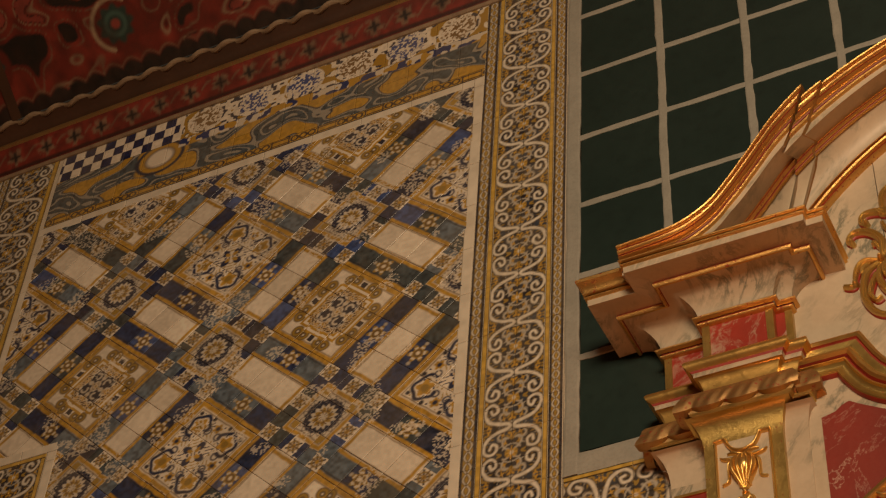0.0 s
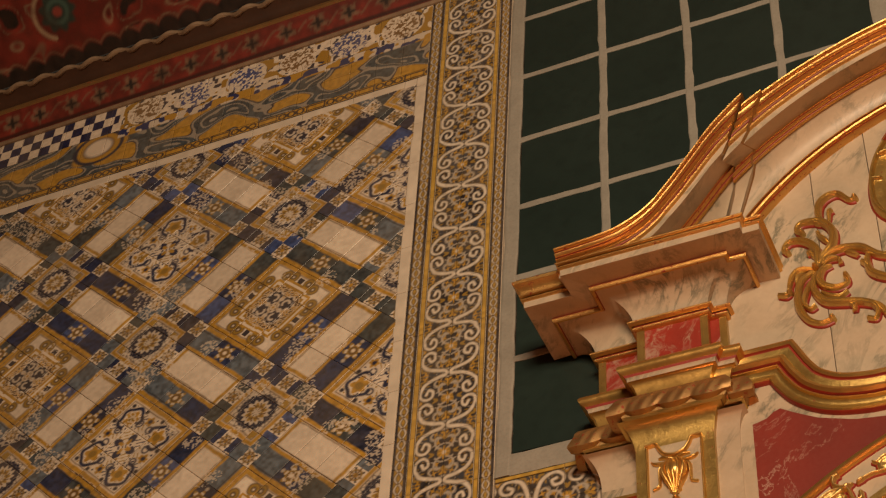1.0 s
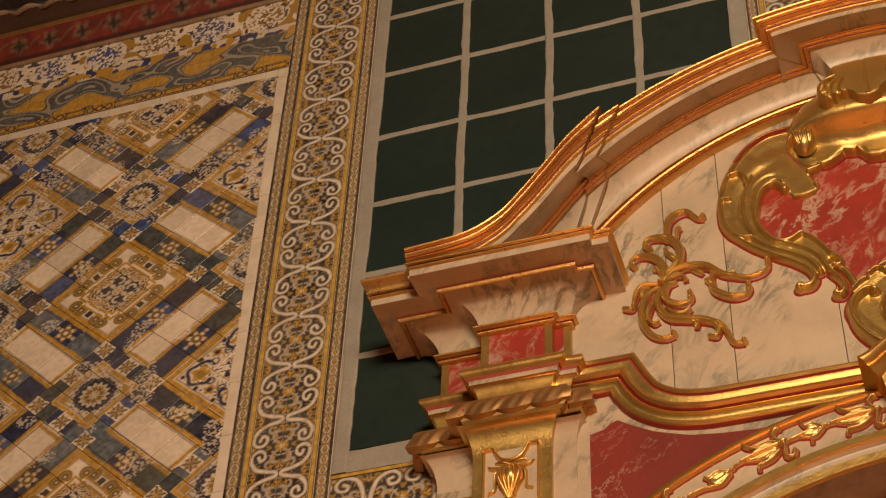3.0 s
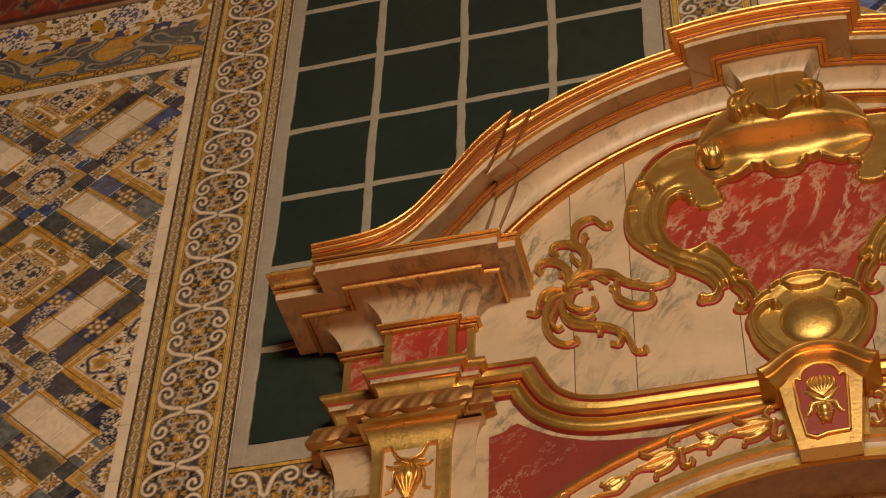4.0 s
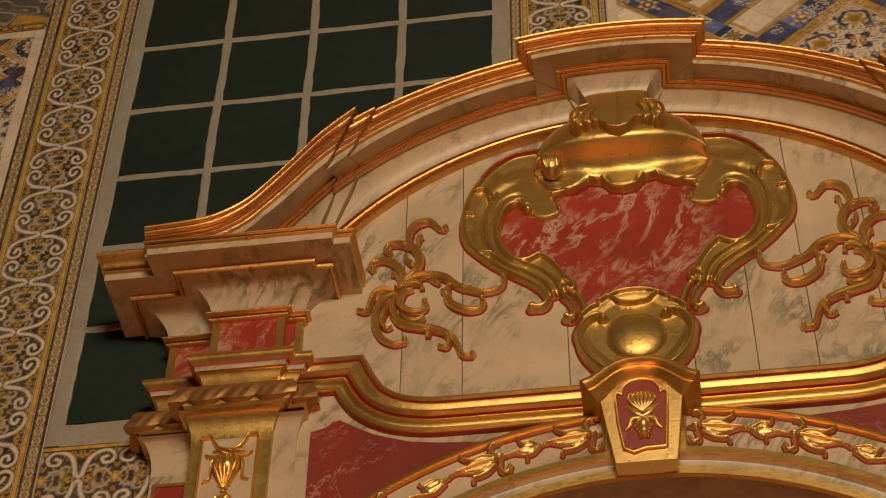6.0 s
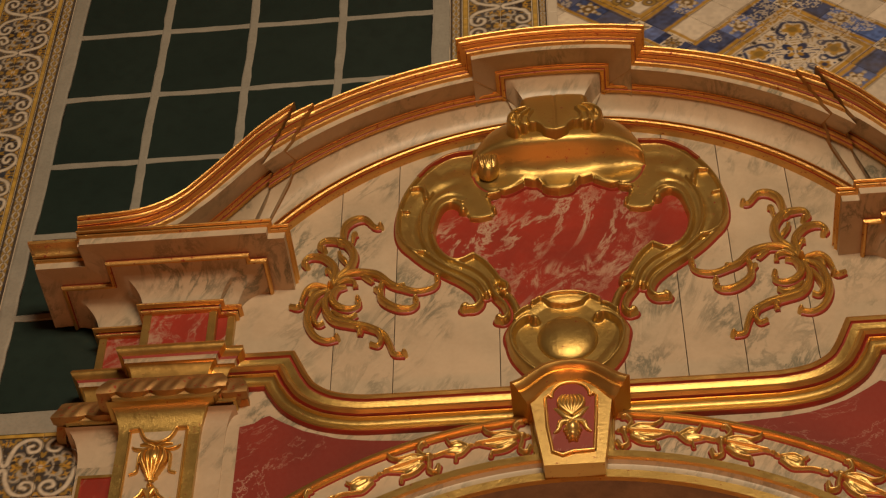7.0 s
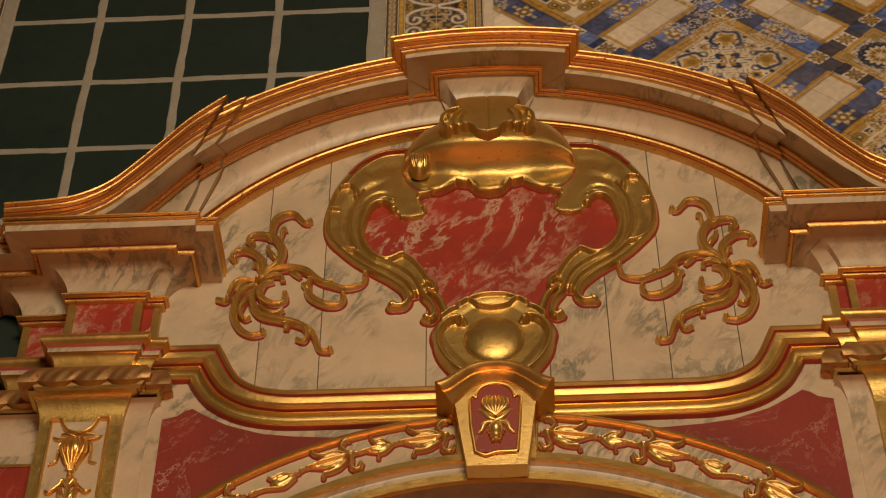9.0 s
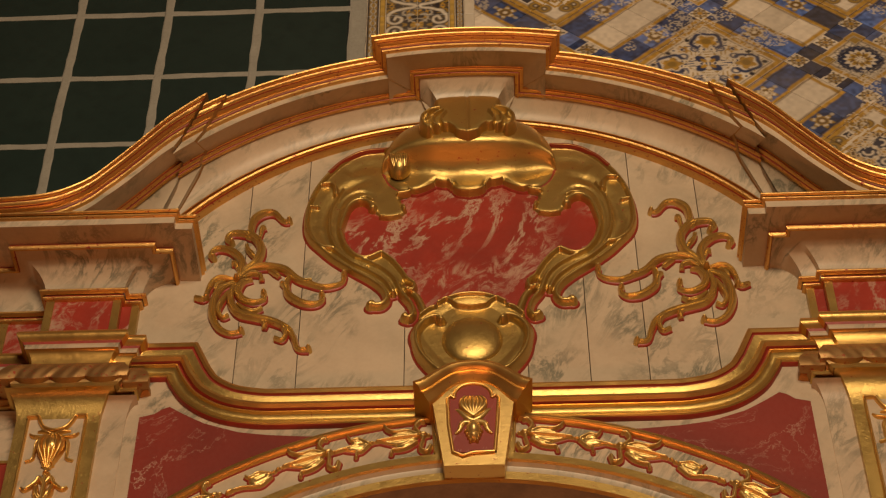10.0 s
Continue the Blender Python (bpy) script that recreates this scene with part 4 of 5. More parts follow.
# leaf crest under the break of the cornice
HALF = [(-0.036, 6.768), (-0.074, 6.808), (-0.118, 6.798), (-0.160, 6.780), (-0.178, 6.838), (-0.162, 6.876), (-0.128, 6.915), (-0.112, 7.000)]
U, Z = carve_grid(-0.20, 0.20, 6.735, 7.015, 0.0030)
sd = outline_distance(U, Z, [(0.0, 6.752)] + HALF + [(-u, z) for u, z in HALF[::-1]], 4)
H = plate(sd, 0.040 + 0.010 * (6.90 - Z) / 0.15) - 0.004 * np.exp(-(np.abs(U) / 0.006) ** 2)
strokes = []
for k in (-1, 1):
    strokes += [([(k * 0.105, 6.896), (k * 0.145, 6.882), (k * 0.172, 6.848), (k * 0.165, 6.806), (k * 0.148, 6.788)], 0.009, 0.014, 0.068), ([(k * 0.150, 6.862), (k * 0.156, 6.846)], 0.012, 0.012, 0.060),
                ([(k * 0.092, 6.892), (k * 0.126, 6.858), (k * 0.128, 6.812), (k * 0.112, 6.798)], 0.007, 0.011, 0.064), ([(k * 0.080, 6.888), (k * 0.100, 6.850), (k * 0.094, 6.815), (k * 0.080, 6.808)], 0.006, 0.010, 0.062),
                ([(k * 0.072, 6.812), (k * 0.048, 6.790), (k * 0.036, 6.768), (0.0, 6.756)], 0.008, 0.008, 0.064)]
H, foot = rims(H, sd, U, Z, strokes)
carved("crest_leaf", U, Z, H, YT - 0.135, gold_dull, hood, "scalloped gilded leaf crest", floor=-0.04)
bud = knob("bud", -0.262, 6.722, 0.044, 0.060, 0.058, YT - 0.040, gold_dull, cart, "dark gilded bud on the hood's end")
for k in range(4):
    relief("bud_leaf", [(-0.312 + 0.022 * k, 6.792, 0.008, 0.024), (-0.296 + 0.020 * k, 6.770, 0.011, 0.052), (-0.288 + 0.017 * k, 6.728, 0.011, 0.068), (-0.280 + 0.014 * k, 6.690, 0.006, 0.052)], YT - 0.040, gold_soft, bud, groove=0.2)
relief("bud_tip", [(-0.318, 6.815, 0.005, 0.03), (-0.295, 6.800, 0.010, 0.05), (-0.262, 6.790, 0.012, 0.06), (-0.235, 6.765, 0.006, 0.04)], YT - 0.040, gold_soft, bud, groove=0.2)

# ---- small shell with a polished boss under the field
small = thing("shell_boss", "small gilded shell with a polished round boss", "ornament")
HALF = [(-0.110, 5.690), (-0.172, 5.762), (-0.208, 5.830), (-0.218, 5.887), (-0.198, 5.938), (-0.155, 5.986), (-0.104, 6.032), (-0.060, 6.056)]
U, Z = carve_grid(-0.240, 0.240, 5.640, 6.090, 0.0034)
sd = outline_distance(U, Z, [(0.0, 5.660)] + HALF + [(0.0, 6.066)] + [(-u, z) for u, z in HALF[::-1]])
H = plate(sd, 0.050 - 0.016 * np.clip(sd / 0.05, 0, 1))
strokes = []
for k in (-1, 1):
    strokes += [([(k * 0.104, 5.926), (k * 0.126, 5.940), (k * 0.160, 5.926), (k * 0.188, 5.887), (k * 0.194, 5.839), (k * 0.176, 5.772), (k * 0.130, 5.705), (k * 0.08, 5.67)], 0.015, 0.017, 0.078), ([(k * 0.106, 5.926), (k * 0.110, 5.928)], 0.019, 0.019, 0.080),
                ([(k * 0.180, 5.955), (k * 0.150, 5.985), (k * 0.128, 5.995)], 0.008, 0.010, 0.066), ([(k * 0.118, 6.012), (k * 0.088, 6.032), (k * 0.068, 6.020), (k * 0.048, 6.002), (0.0, 5.992)], 0.009, 0.008, 0.068),
                ([(k * 0.100, 6.028), (k * 0.050, 6.052), (0.0, 6.058)], 0.007, 0.010, 0.062)]
H, foot = rims(H, sd, U, Z, strokes)
H = np.where(H > 0, H * 0.78, H)
carved("shell", U, Z, H, YT, gold_dull, small, "hollow gilded shell with rolled rims")
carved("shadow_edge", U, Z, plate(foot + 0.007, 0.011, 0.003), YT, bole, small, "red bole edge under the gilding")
loft("boss", knob_rows(0.0, 5.842, 0.106, 0.108, 0.034, YT - 0.024, n=36, m=12), gold_dull, small, "polished round gilded boss", closed=True)

# ---- leaf strings in the field of the arch
def on_arch(l, r):
    g = l / 1.53
    return (r * math.sin(g), AC + r * math.cos(g))


# pieces of a string, along the arch from their knot and out from the arch's centre: (outline, rims, grooves)
TIE = ([(-0.008, 1.536), (0.008, 1.536), (0.008, 1.556), (-0.008, 1.556)],
       [([(0.003, 1.607), (0.020, 1.585), (0.012, 1.560), (0.0, 1.548)], 0.009, 0.007, 0.024), ([(0.0, 1.543), (0.004, 1.521), (0.014, 1.490), (-0.006, 1.475), (-0.020, 1.496)], 0.007, 0.010, 0.026),
        ([(0.003, 1.606), (-0.008, 1.600)], 0.009, 0.006, 0.026), ([(-0.004, 1.546), (0.004, 1.546)], 0.012, 0.012, 0.030), ([(-0.020, 1.545), (-0.014, 1.545)], 0.007, 0.007, 0.020)], [])
LEAF_CUT = [([(0.030, 1.548), (0.085, 1.556), (0.130, 1.549)], 0.004, 0.006), ([(0.030, 1.540), (0.080, 1.536), (0.120, 1.540)], 0.004, 0.006), ([(0.035, 1.530), (0.070, 1.518), (0.095, 1.520)], 0.004, 0.005)]
LEAF_PIECE = ([(0.013, 1.546), (0.038, 1.572), (0.080, 1.573), (0.122, 1.558), (0.150, 1.547), (0.118, 1.526), (0.088, 1.511), (0.062, 1.500), (0.030, 1.516)],
              [([(0.015, 1.550), (0.045, 1.570), (0.085, 1.573), (0.108, 1.587), (0.115, 1.604)], 0.008, 0.006, 0.024), ([(0.025, 1.520), (0.055, 1.502), (0.088, 1.498), (0.106, 1.500), (0.114, 1.484)], 0.008, 0.006, 0.024),
               ([(0.020, 1.545), (0.080, 1.546), (0.150, 1.546)], 0.010, 0.005, 0.026), ([(0.150, 1.546), (0.158, 1.546)], 0.006, 0.005, 0.018), ([(0.166, 1.546), (0.170, 1.546)], 0.007, 0.007, 0.022)], LEAF_CUT)
TULIP = ([(0.176, 1.545), (0.192, 1.562), (0.213, 1.577), (0.235, 1.562), (0.268, 1.545), (0.236, 1.524), (0.199, 1.519)],
         [([(0.178, 1.548), (0.205, 1.572), (0.228, 1.572), (0.235, 1.592)], 0.007, 0.005, 0.022), ([(0.178, 1.540), (0.205, 1.520), (0.222, 1.518), (0.230, 1.500)], 0.007, 0.005, 0.022),
          ([(0.215, 1.546), (0.260, 1.545), (0.290, 1.542)], 0.009, 0.005, 0.022)], [([(0.190, 1.552), (0.225, 1.553)], 0.004, 0.004)])
BUD = ([(0.192, 1.537), (0.209, 1.553), (0.239, 1.560), (0.268, 1.553), (0.276, 1.532), (0.262, 1.510), (0.231, 1.511), (0.203, 1.522)],
       [([(0.195, 1.540), (0.230, 1.560), (0.262, 1.555), (0.272, 1.566)], 0.006, 0.005, 0.022), ([(0.200, 1.524), (0.240, 1.508), (0.268, 1.516), (0.300, 1.530), (0.335, 1.536)], 0.006, 0.006, 0.022),
        ([(0.335, 1.536), (0.350, 1.536)], 0.009, 0.007, 0.024), ([(0.180, 1.540), (0.186, 1.540)], 0.007, 0.007, 0.022)], [([(0.210, 1.538), (0.255, 1.535)], 0.005, 0.005)])
arch_y = YT - 0.045
for s in (-1, 1):
    string = thing("leaf_string", "gilded string of carved leaves and buds in the arch field", "ornament", group="leaf strings")
    relief("frame_bead", [(*on_arch(s * l, r), 0.006, 0.012) for l, r in ((0.132, 1.470), (0.130, 1.53), (0.128, 1.600))], arch_y, gold_soft, string)
    for c, last in ((0.165, TULIP), (0.476, BUD), (0.865, TULIP)):
        for name, (outline, strokes, cuts) in (("tie", TIE), ("leaf", LEAF_PIECE), ("tulip" if last is TULIP else "bud", last)):
            ls = [q[0] for q in outline] + [q[0] for st in strokes for q in st[0]]
            A, R = carve_grid(min(ls) - 0.016, max(ls) + 0.016, 1.455, 1.622, 0.0026)
            sd = outline_distance(A, R, outline, 4)
            H, foot = rims(grooves(plate(sd, 0.019, 0.005), A, R, cuts), sd, A, R, strokes)
            G = (A + c) / 1.53
            U, Z = R * np.sin(G), AC + R * np.cos(G)
            piece = carved(name, U, Z, H, arch_y, gold_soft, string, "", s)
            carved("shadow_edge", U, Z, plate(foot + 0.0045, 0.007, 0.002), arch_y, bole, piece, "red bole edge under the gilding", s)

# ---- vases on the pier shafts
for s in (-1, 1):
    vase = thing("carved_vase", "gilded carved vase with ribbon bow on the pier shaft", "ornament", group="carved vases")
    yb, c0, up = 4.638, -1.385, 0.0735
    def P(du, z):
        return ((c0 + du) * (1 if s < 0 else -1), z + up)
    def st(name, pts, w, h, g=0.15, parent=vase):
        return relief(name, [(*P(du, z), w * k, h * k) for du, z, k in pts], yb, gold, parent, groove=g)
    st("frame_bead", [(-0.096, 5.20, 1), (-0.096, 5.30, 1), (-0.096, 5.44, 1)], 0.005, 0.012, 0)
    st("frame_bead", [(0.096, 5.20, 1), (0.096, 5.30, 1), (0.096, 5.44, 1)], 0.005, 0.012, 0)
    st("frame_bead", [(-0.096, 4.2, 1), (-0.096, 4.7, 1), (-0.096, 5.20, 1)], 0.005, 0.012, 0)
    st("frame_bead", [(0.096, 4.2, 1), (0.096, 4.7, 1), (0.096, 5.20, 1)], 0.005, 0.012, 0)
    st("frame_top", [(-0.10, 5.446, 1), (-0.08, 5.448, 1), (-0.062, 5.447, 1), (-0.052, 5.425, 1), (-0.035, 5.40, 1), (0.0, 5.388, 1), (0.035, 5.40, 1), (0.052, 5.425, 1), (0.062, 5.447, 1), (0.08, 5.449, 1), (0.10, 5.448, 1)], 0.007, 0.018, 0)
    for k in (-1, 1):
        st("bow", [(0.0, 5.372, 0.7), (k * 0.03, 5.382, 1.0), (k * 0.055, 5.384, 0.6)], 0.006, 0.018)
        st("bow", [(0.0, 5.368, 0.7), (k * 0.035, 5.360, 1.0), (k * 0.068, 5.364, 1.0), (k * 0.082, 5.378, 0.5)], 0.006, 0.016)
        st("ear", [(k * 0.026, 5.350, 0.8), (k * 0.050, 5.338, 1.0), (k * 0.054, 5.300, 0.8), (k * 0.056, 5.268, 0.8), (k * 0.078, 5.258, 0.7)], 0.007, 0.018)
        st("lily", [(0.0, 5.155, 0.8), (k * 0.018, 5.185, 1.0), (k * 0.030, 5.165, 0.9), (k * 0.06, 5.140, 0.8), (k * 0.075, 5.150, 0.6)], 0.009, 0.022)
        st("lily", [(0.0, 5.09, 0.8), (k * 0.02, 5.12, 1.2), (k * 0.026, 5.155, 0.8)], 0.010, 0.022)
        for q in range(4):
            u, z = P(k * (0.036 - 0.007 * q), 5.305 - 0.022 * q)
            knob("bead", u, z, 0.006, 0.006, 0.03, yb, gold, vase)
    for q in range(-2, 3):
        st("vase_rib", [(q * 0.009, 5.358, 0.7), (q * 0.0175, 5.330, 1.0), (q * 0.0170, 5.298, 1.0), (q * 0.009, 5.258, 0.7), (q * 0.003, 5.225, 0.4)], 0.0095, 0.040, 0)
    u, z = P(0, 5.318)
    knob("vase_body", u, z, 0.042, 0.044, 0.040, yb, gold, vase, "polished gilded vase body")
    u, z = P(0, 5.205)
    knob("bead", u, z, 0.014, 0.008, 0.026, yb, gold, vase)
    st("stem", [(0, 5.21, 0.8), (0, 5.12, 1.0), (0, 5.0, 1.0), (0, 4.8, 0.8)], 0.010, 0.022)


# ================= painted tiles =================
CREAM, IVORY = np.array((0.76, 0.66, 0.53)), np.array((0.72, 0.64, 0.52))
OCHRE, GOLDY = np.array((0.46, 0.26, 0.038)), np.array((0.38, 0.235, 0.045))
NAVY, SLATE, INK = np.array((0.020, 0.036, 0.13)), np.array((0.055, 0.070, 0.080)), np.array((0.022, 0.022, 0.030))
UMBER = np.array((0.15, 0.09, 0.04))


def hash01(i, j, k=0.0):
    s = np.sin(i * 127.1 + j * 311.7 + k * 74.7) * 43758.5453
    return s - np.floor(s)


def vnoise(x, z):
    i, j = np.floor(x), np.floor(z)
    f, g = x - i, z - j
    f, g = f * f * (3 - 2 * f), g * g * (3 - 2 * g)
    return (hash01(i, j) * (1 - f) + hash01(i + 1, j) * f) * (1 - g) + (hash01(i, j + 1) * (1 - f) + hash01(i + 1, j + 1) * f) * g


def put(col, m, c):
    """Paint colour c where the soft mask m is."""
    m = np.clip(m, 0, 1)[..., None]
    return col * (1 - m) + np.asarray(c) * m


def soft(d, w):
    """1 inside (d negative), 0 outside, over a soft edge of width w."""
    return np.clip(0.5 - d / w, 0, 1)


def rosette(col, x, z, cx, cz, r, petals, c1, c2, e):
    d, g = np.hypot(x - cx, z - cz), np.arctan2(z - cz, x - cx)
    col = put(col, soft(d - r * (0.82 + 0.18 * np.cos(petals * g)), e), c1)
    return put(col, soft(d - r * 0.42, e), c2)


STEP_X, STEP_Z = 0.646, 0.607


def carpet(x, z, x0, z0, vivid=1.0):
    NAVY = np.array((0.020 + 0.02 * (vivid - 1), 0.034 * vivid, 0.090 * vivid))
    SLATE = np.array((0.055, 0.070, 0.078)) * (0.5 + 0.5 * vivid) if vivid == 1.0 else NAVY * 1.3
    u, v = (x - x0) / STEP_X, (z - z0) / STEP_Z
    a, b = u + v, u - v
    ti, tj = np.floor(a * 3 + 0.5), np.floor(b * 3 + 0.5)
    h, tone = hash01(ti, tj), 0.84 + 0.24 * hash01(ti, tj, 5.0)
    # the brush is never quite true, and no two tiles meet exactly
    a = a + 0.020 * (hash01(ti, tj, 1.0) - 0.5)
    b = b + 0.020 * (hash01(ti, tj, 2.0) - 0.5)
    a = a + 0.012 * (vnoise(x * 30, z * 30) - 0.5)
    b = b + 0.012 * (vnoise(x * 30 + 40, z * 30) - 0.5)
    i, j = np.round(a / 2), np.round(b / 2)
    p, q = a - 2 * i, b - 2 * j
    pr, qr = p - np.sign(p), q - np.sign(q)
    e = 0.018
    wash = vnoise(x * 60, z * 60)
    blue = np.where((h < 0.12)[..., None], NAVY * 1.6 + np.array((0.02, 0.03, 0.07)), np.where((h < 0.36)[..., None], NAVY, np.where((h < 0.64)[..., None], SLATE, np.where((h < 0.80)[..., None], INK * 1.2 + NAVY * 0.35, SLATE * 1.9 + NAVY * 0.4))))
    blue = blue * (0.55 + 0.9 * wash)[..., None]
    white = CREAM * (0.88 + 0.24 * wash)[..., None]
    yel = OCHRE * (0.75 + 0.5 * wash)[..., None]
    ap, aq, m = np.abs(p), np.abs(q), np.maximum(np.abs(p), np.abs(q))
    col = white.copy()
    # --- strips with long ivory bars
    for c, l in ((pr, q), (qr, p)):
        inb = ((np.abs(l) <= 0.5) & (np.abs(c) <= 0.5) & (m > 0.5)).astype(float)
        ac, al = np.abs(c), np.abs(l)
        s = np.where((ac > 0.20)[..., None], blue, white)
        s = put(s, soft(np.abs(ac - 0.19) - 0.021, e), yel)
        s = put(s, soft(np.abs(al - 0.46) - 0.021, e) * (ac < 0.21), yel)
        s = put(s, soft(np.abs(ac - 0.472) - 0.024, e), yel)
        s = put(s, soft(np.abs(ac - 0.428) - 0.006, e), INK)
        s = put(s, soft(np.abs(ac - 0.155) - 0.005, e), UMBER)
        g, d = np.arctan2(ac - 0.325, l), np.hypot(l, ac - 0.325)
        s = put(s, soft(d - 0.115 * (0.80 + 0.20 * np.cos(6 * g)), e), GOLDY * 0.9)
        s = put(s, soft(np.abs(d - 0.075) - 0.012, e) * (np.cos(6 * g) > -0.2), CREAM * 0.9)
        s = put(s, soft(np.hypot(al - 0.135, ac - 0.325) - 0.022, e), CREAM * 0.6)
        s = put(s, soft(np.abs(d - 0.040) - 0.012, e), UMBER)
        s = put(s, soft(d - 0.022, e), CREAM)
        col = put(col, inb, s)
    # --- crossing blocks: ring with stars round a rosette
    inr = ((ap > 0.5) & (aq > 0.5)).astype(float)
    rm, rn = np.maximum(np.abs(pr), np.abs(qr)), np.minimum(np.abs(pr), np.abs(qr))
    s = blue.copy()
    star = (rm > 0.315) & ((rn < 0.085) | (rn > 0.325))
    s = put(s, star.astype(float), white)
    for cx, cz in ((0.405, 0.0), (0.405, 0.405)):
        dx, dz = np.maximum(np.abs(pr), np.abs(qr)) - cx, np.minimum(np.abs(pr), np.abs(qr)) - cz
        s = put(s, soft(np.abs(np.abs(dx) - np.abs(dz)) - 0.016, e) * (np.hypot(dx, dz) < 0.095) * star, INK * 1.4)
        s = put(s, soft(np.abs(np.hypot(dx, dz) - 0.058) - 0.010, e) * star, GOLDY * 0.7)
        s = put(s, soft(np.minimum(np.abs(dx), np.abs(dz)) - 0.007, e) * star * (np.hypot(dx, dz) > 0.03), UMBER)
        s = put(s, soft(np.hypot(dx, dz) - 0.026, e), yel)
    s = put(s, (rm < 0.315).astype(float), CREAM * 0.82)
    s = put(s, soft(np.abs(rm - 0.288) - 0.022, e), yel)
    s = put(s, soft(np.abs(rm - 0.25) - 0.006, e), UMBER)
    g, d = np.arctan2(qr, pr), np.hypot(pr, qr)
    s = put(s, soft(np.abs(rn - 0.2) - 0.035, e) * (rm < 0.25) * (rn > 0.14), GOLDY)
    s = put(s, soft(np.abs(d - 0.172 - 0.018 * np.cos(14 * g)) - 0.030, e), INK * 1.3 + NAVY * 0.25)
    s = put(s, soft(np.abs(d - 0.205) - 0.008 + 0.012 * np.cos(14 * g), e), NAVY * 0.6)
    s = rosette(s, pr, qr, 0, 0, 0.120, 8, GOLDY, CREAM * 0.8, e)
    s = put(s, soft(np.abs(np.sin(4 * g + 14 * d)) - 0.35, 0.3) * (d < 0.11) * (d > 0.02), UMBER)
    s = put(s, soft(np.abs(d - 0.235 - 0.02 * np.cos(20 * g)) - 0.006, e) * (rm < 0.25), INK * 2)
    s = put(s, soft(np.abs(d - 0.075) - 0.008, e) * (np.cos(8 * g) > 0), UMBER)
    col = put(col, inr, s)
    # --- large panels
    flower = ((i + j) % 2 == 0)
    inp = (m <= 0.5)
    # flower panel
    s = CREAM * (0.9 + 0.2 * wash)[..., None]
    s = put(s, soft(np.abs(m - 0.468) - 0.028, e), yel)
    s = put(s, soft(np.abs(m - 0.42) - 0.006, e), UMBER)
    lx, lz = ap - 0.245, aq - 0.245
    ld, lg = np.hypot(lx, lz), np.arctan2(lz, lx)
    s = put(s, soft(np.abs(ld - 0.138 - 0.010 * np.cos(5 * lg)) - 0.021, e) * (np.cos(lg - 0.8) > -0.75), NAVY * 0.75 * (0.5 + wash)[..., None])
    s = rosette(s, ap, aq, 0.250, 0.250, 0.108, 5, yel, GOLDY * 0.7, e)
    fd, fg = np.hypot(p, q), np.arctan2(q, p)
    s = put(s, soft(fd - 0.165 * (0.72 + 0.28 * np.cos(4 * fg)), e), NAVY * 0.8)
    s = put(s, soft(fd - 0.105 * (0.75 + 0.25 * np.cos(4 * fg + np.pi)), e), CREAM)
    s = put(s, soft(fd - 0.10 * (0.6 + 0.4 * np.cos(4 * fg)), e), yel)
    s = put(s, soft(fd - 0.03, e), CREAM)
    for cx, cz in ((0.335, 0.0), (0.0, 0.335)):
        s = rosette(s, ap, aq, cx, cz, 0.065, 5, yel, NAVY * 0.7, e)
    for cx, cz in ((0.26, 0.085), (0.085, 0.26)):
        s = put(s, soft(np.abs(np.hypot(ap - cx, aq - cz) - 0.038) - 0.010, e), NAVY * 0.8)
    for cx, cz in ((0.375, 0.375), (0.40, 0.14), (0.14, 0.40)):
        s = put(s, soft(np.hypot(ap - cx, aq - cz) - 0.026, e), INK * 1.4)
    fil = np.sin(p * 48 + 2.5 * np.sin(q * 30)) * np.sin(q * 48 + 2.5 * np.sin(p * 30))
    pale = s[..., 2] > 0.35
    s = put(s, (fil > 0.68) * pale * (m < 0.40) * 0.9, NAVY * 0.9)
    s = put(s, (fil < -0.75) * pale * (m < 0.40) * 0.9, GOLDY)
    col = put(col, (inp & flower).astype(float), s)
    # framed panel
    s = white.copy()
    s = put(s, soft(np.abs(m - 0.475) - 0.028, e), yel)
    s = put(s, soft(np.abs(m - 0.44) - 0.005, e), UMBER)
    mn = np.minimum(ap, aq)
    notch = m + 0.055 * (mn > 0.19)
    for k, cx in enumerate((0.13, 0.225)):
        dx, dz = mn - cx, m - (0.392 - 0.02 * k)
        dd, gg = np.hypot(dx, dz), np.arctan2(dz, dx)
        s = put(s, soft(np.abs(dd - 0.047) - 0.026, e), UMBER * 0.6)
        s = put(s, soft(np.abs(dd - 0.047) - 0.015, e), GOLDY * 0.85)
        s = put(s, soft(np.abs(dd - 0.02) - 0.007, e), UMBER * 0.5)
    s = put(s, ((m > 0.33) & (m < 0.42) & (mn < 0.035)).astype(float), INK * 1.6)
    s = put(s, (notch < 0.350).astype(float), yel)
    s = put(s, (notch < 0.322).astype(float), CREAM)
    s = put(s, (notch < 0.292).astype(float), yel * 0.9)
    s = put(s, (notch < 0.262).astype(float), CREAM * 0.55 + OCHRE * 0.4)
    lace = np.sin(p * 62 + 3 * np.sin(q * 40)) * np.sin(q * 62 + 3 * np.sin(p * 40))
    s = put(s, (lace > 0.25) * (notch < 0.255), UMBER * 0.8)
    s = put(s, (lace < -0.45) * (notch < 0.255), OCHRE)
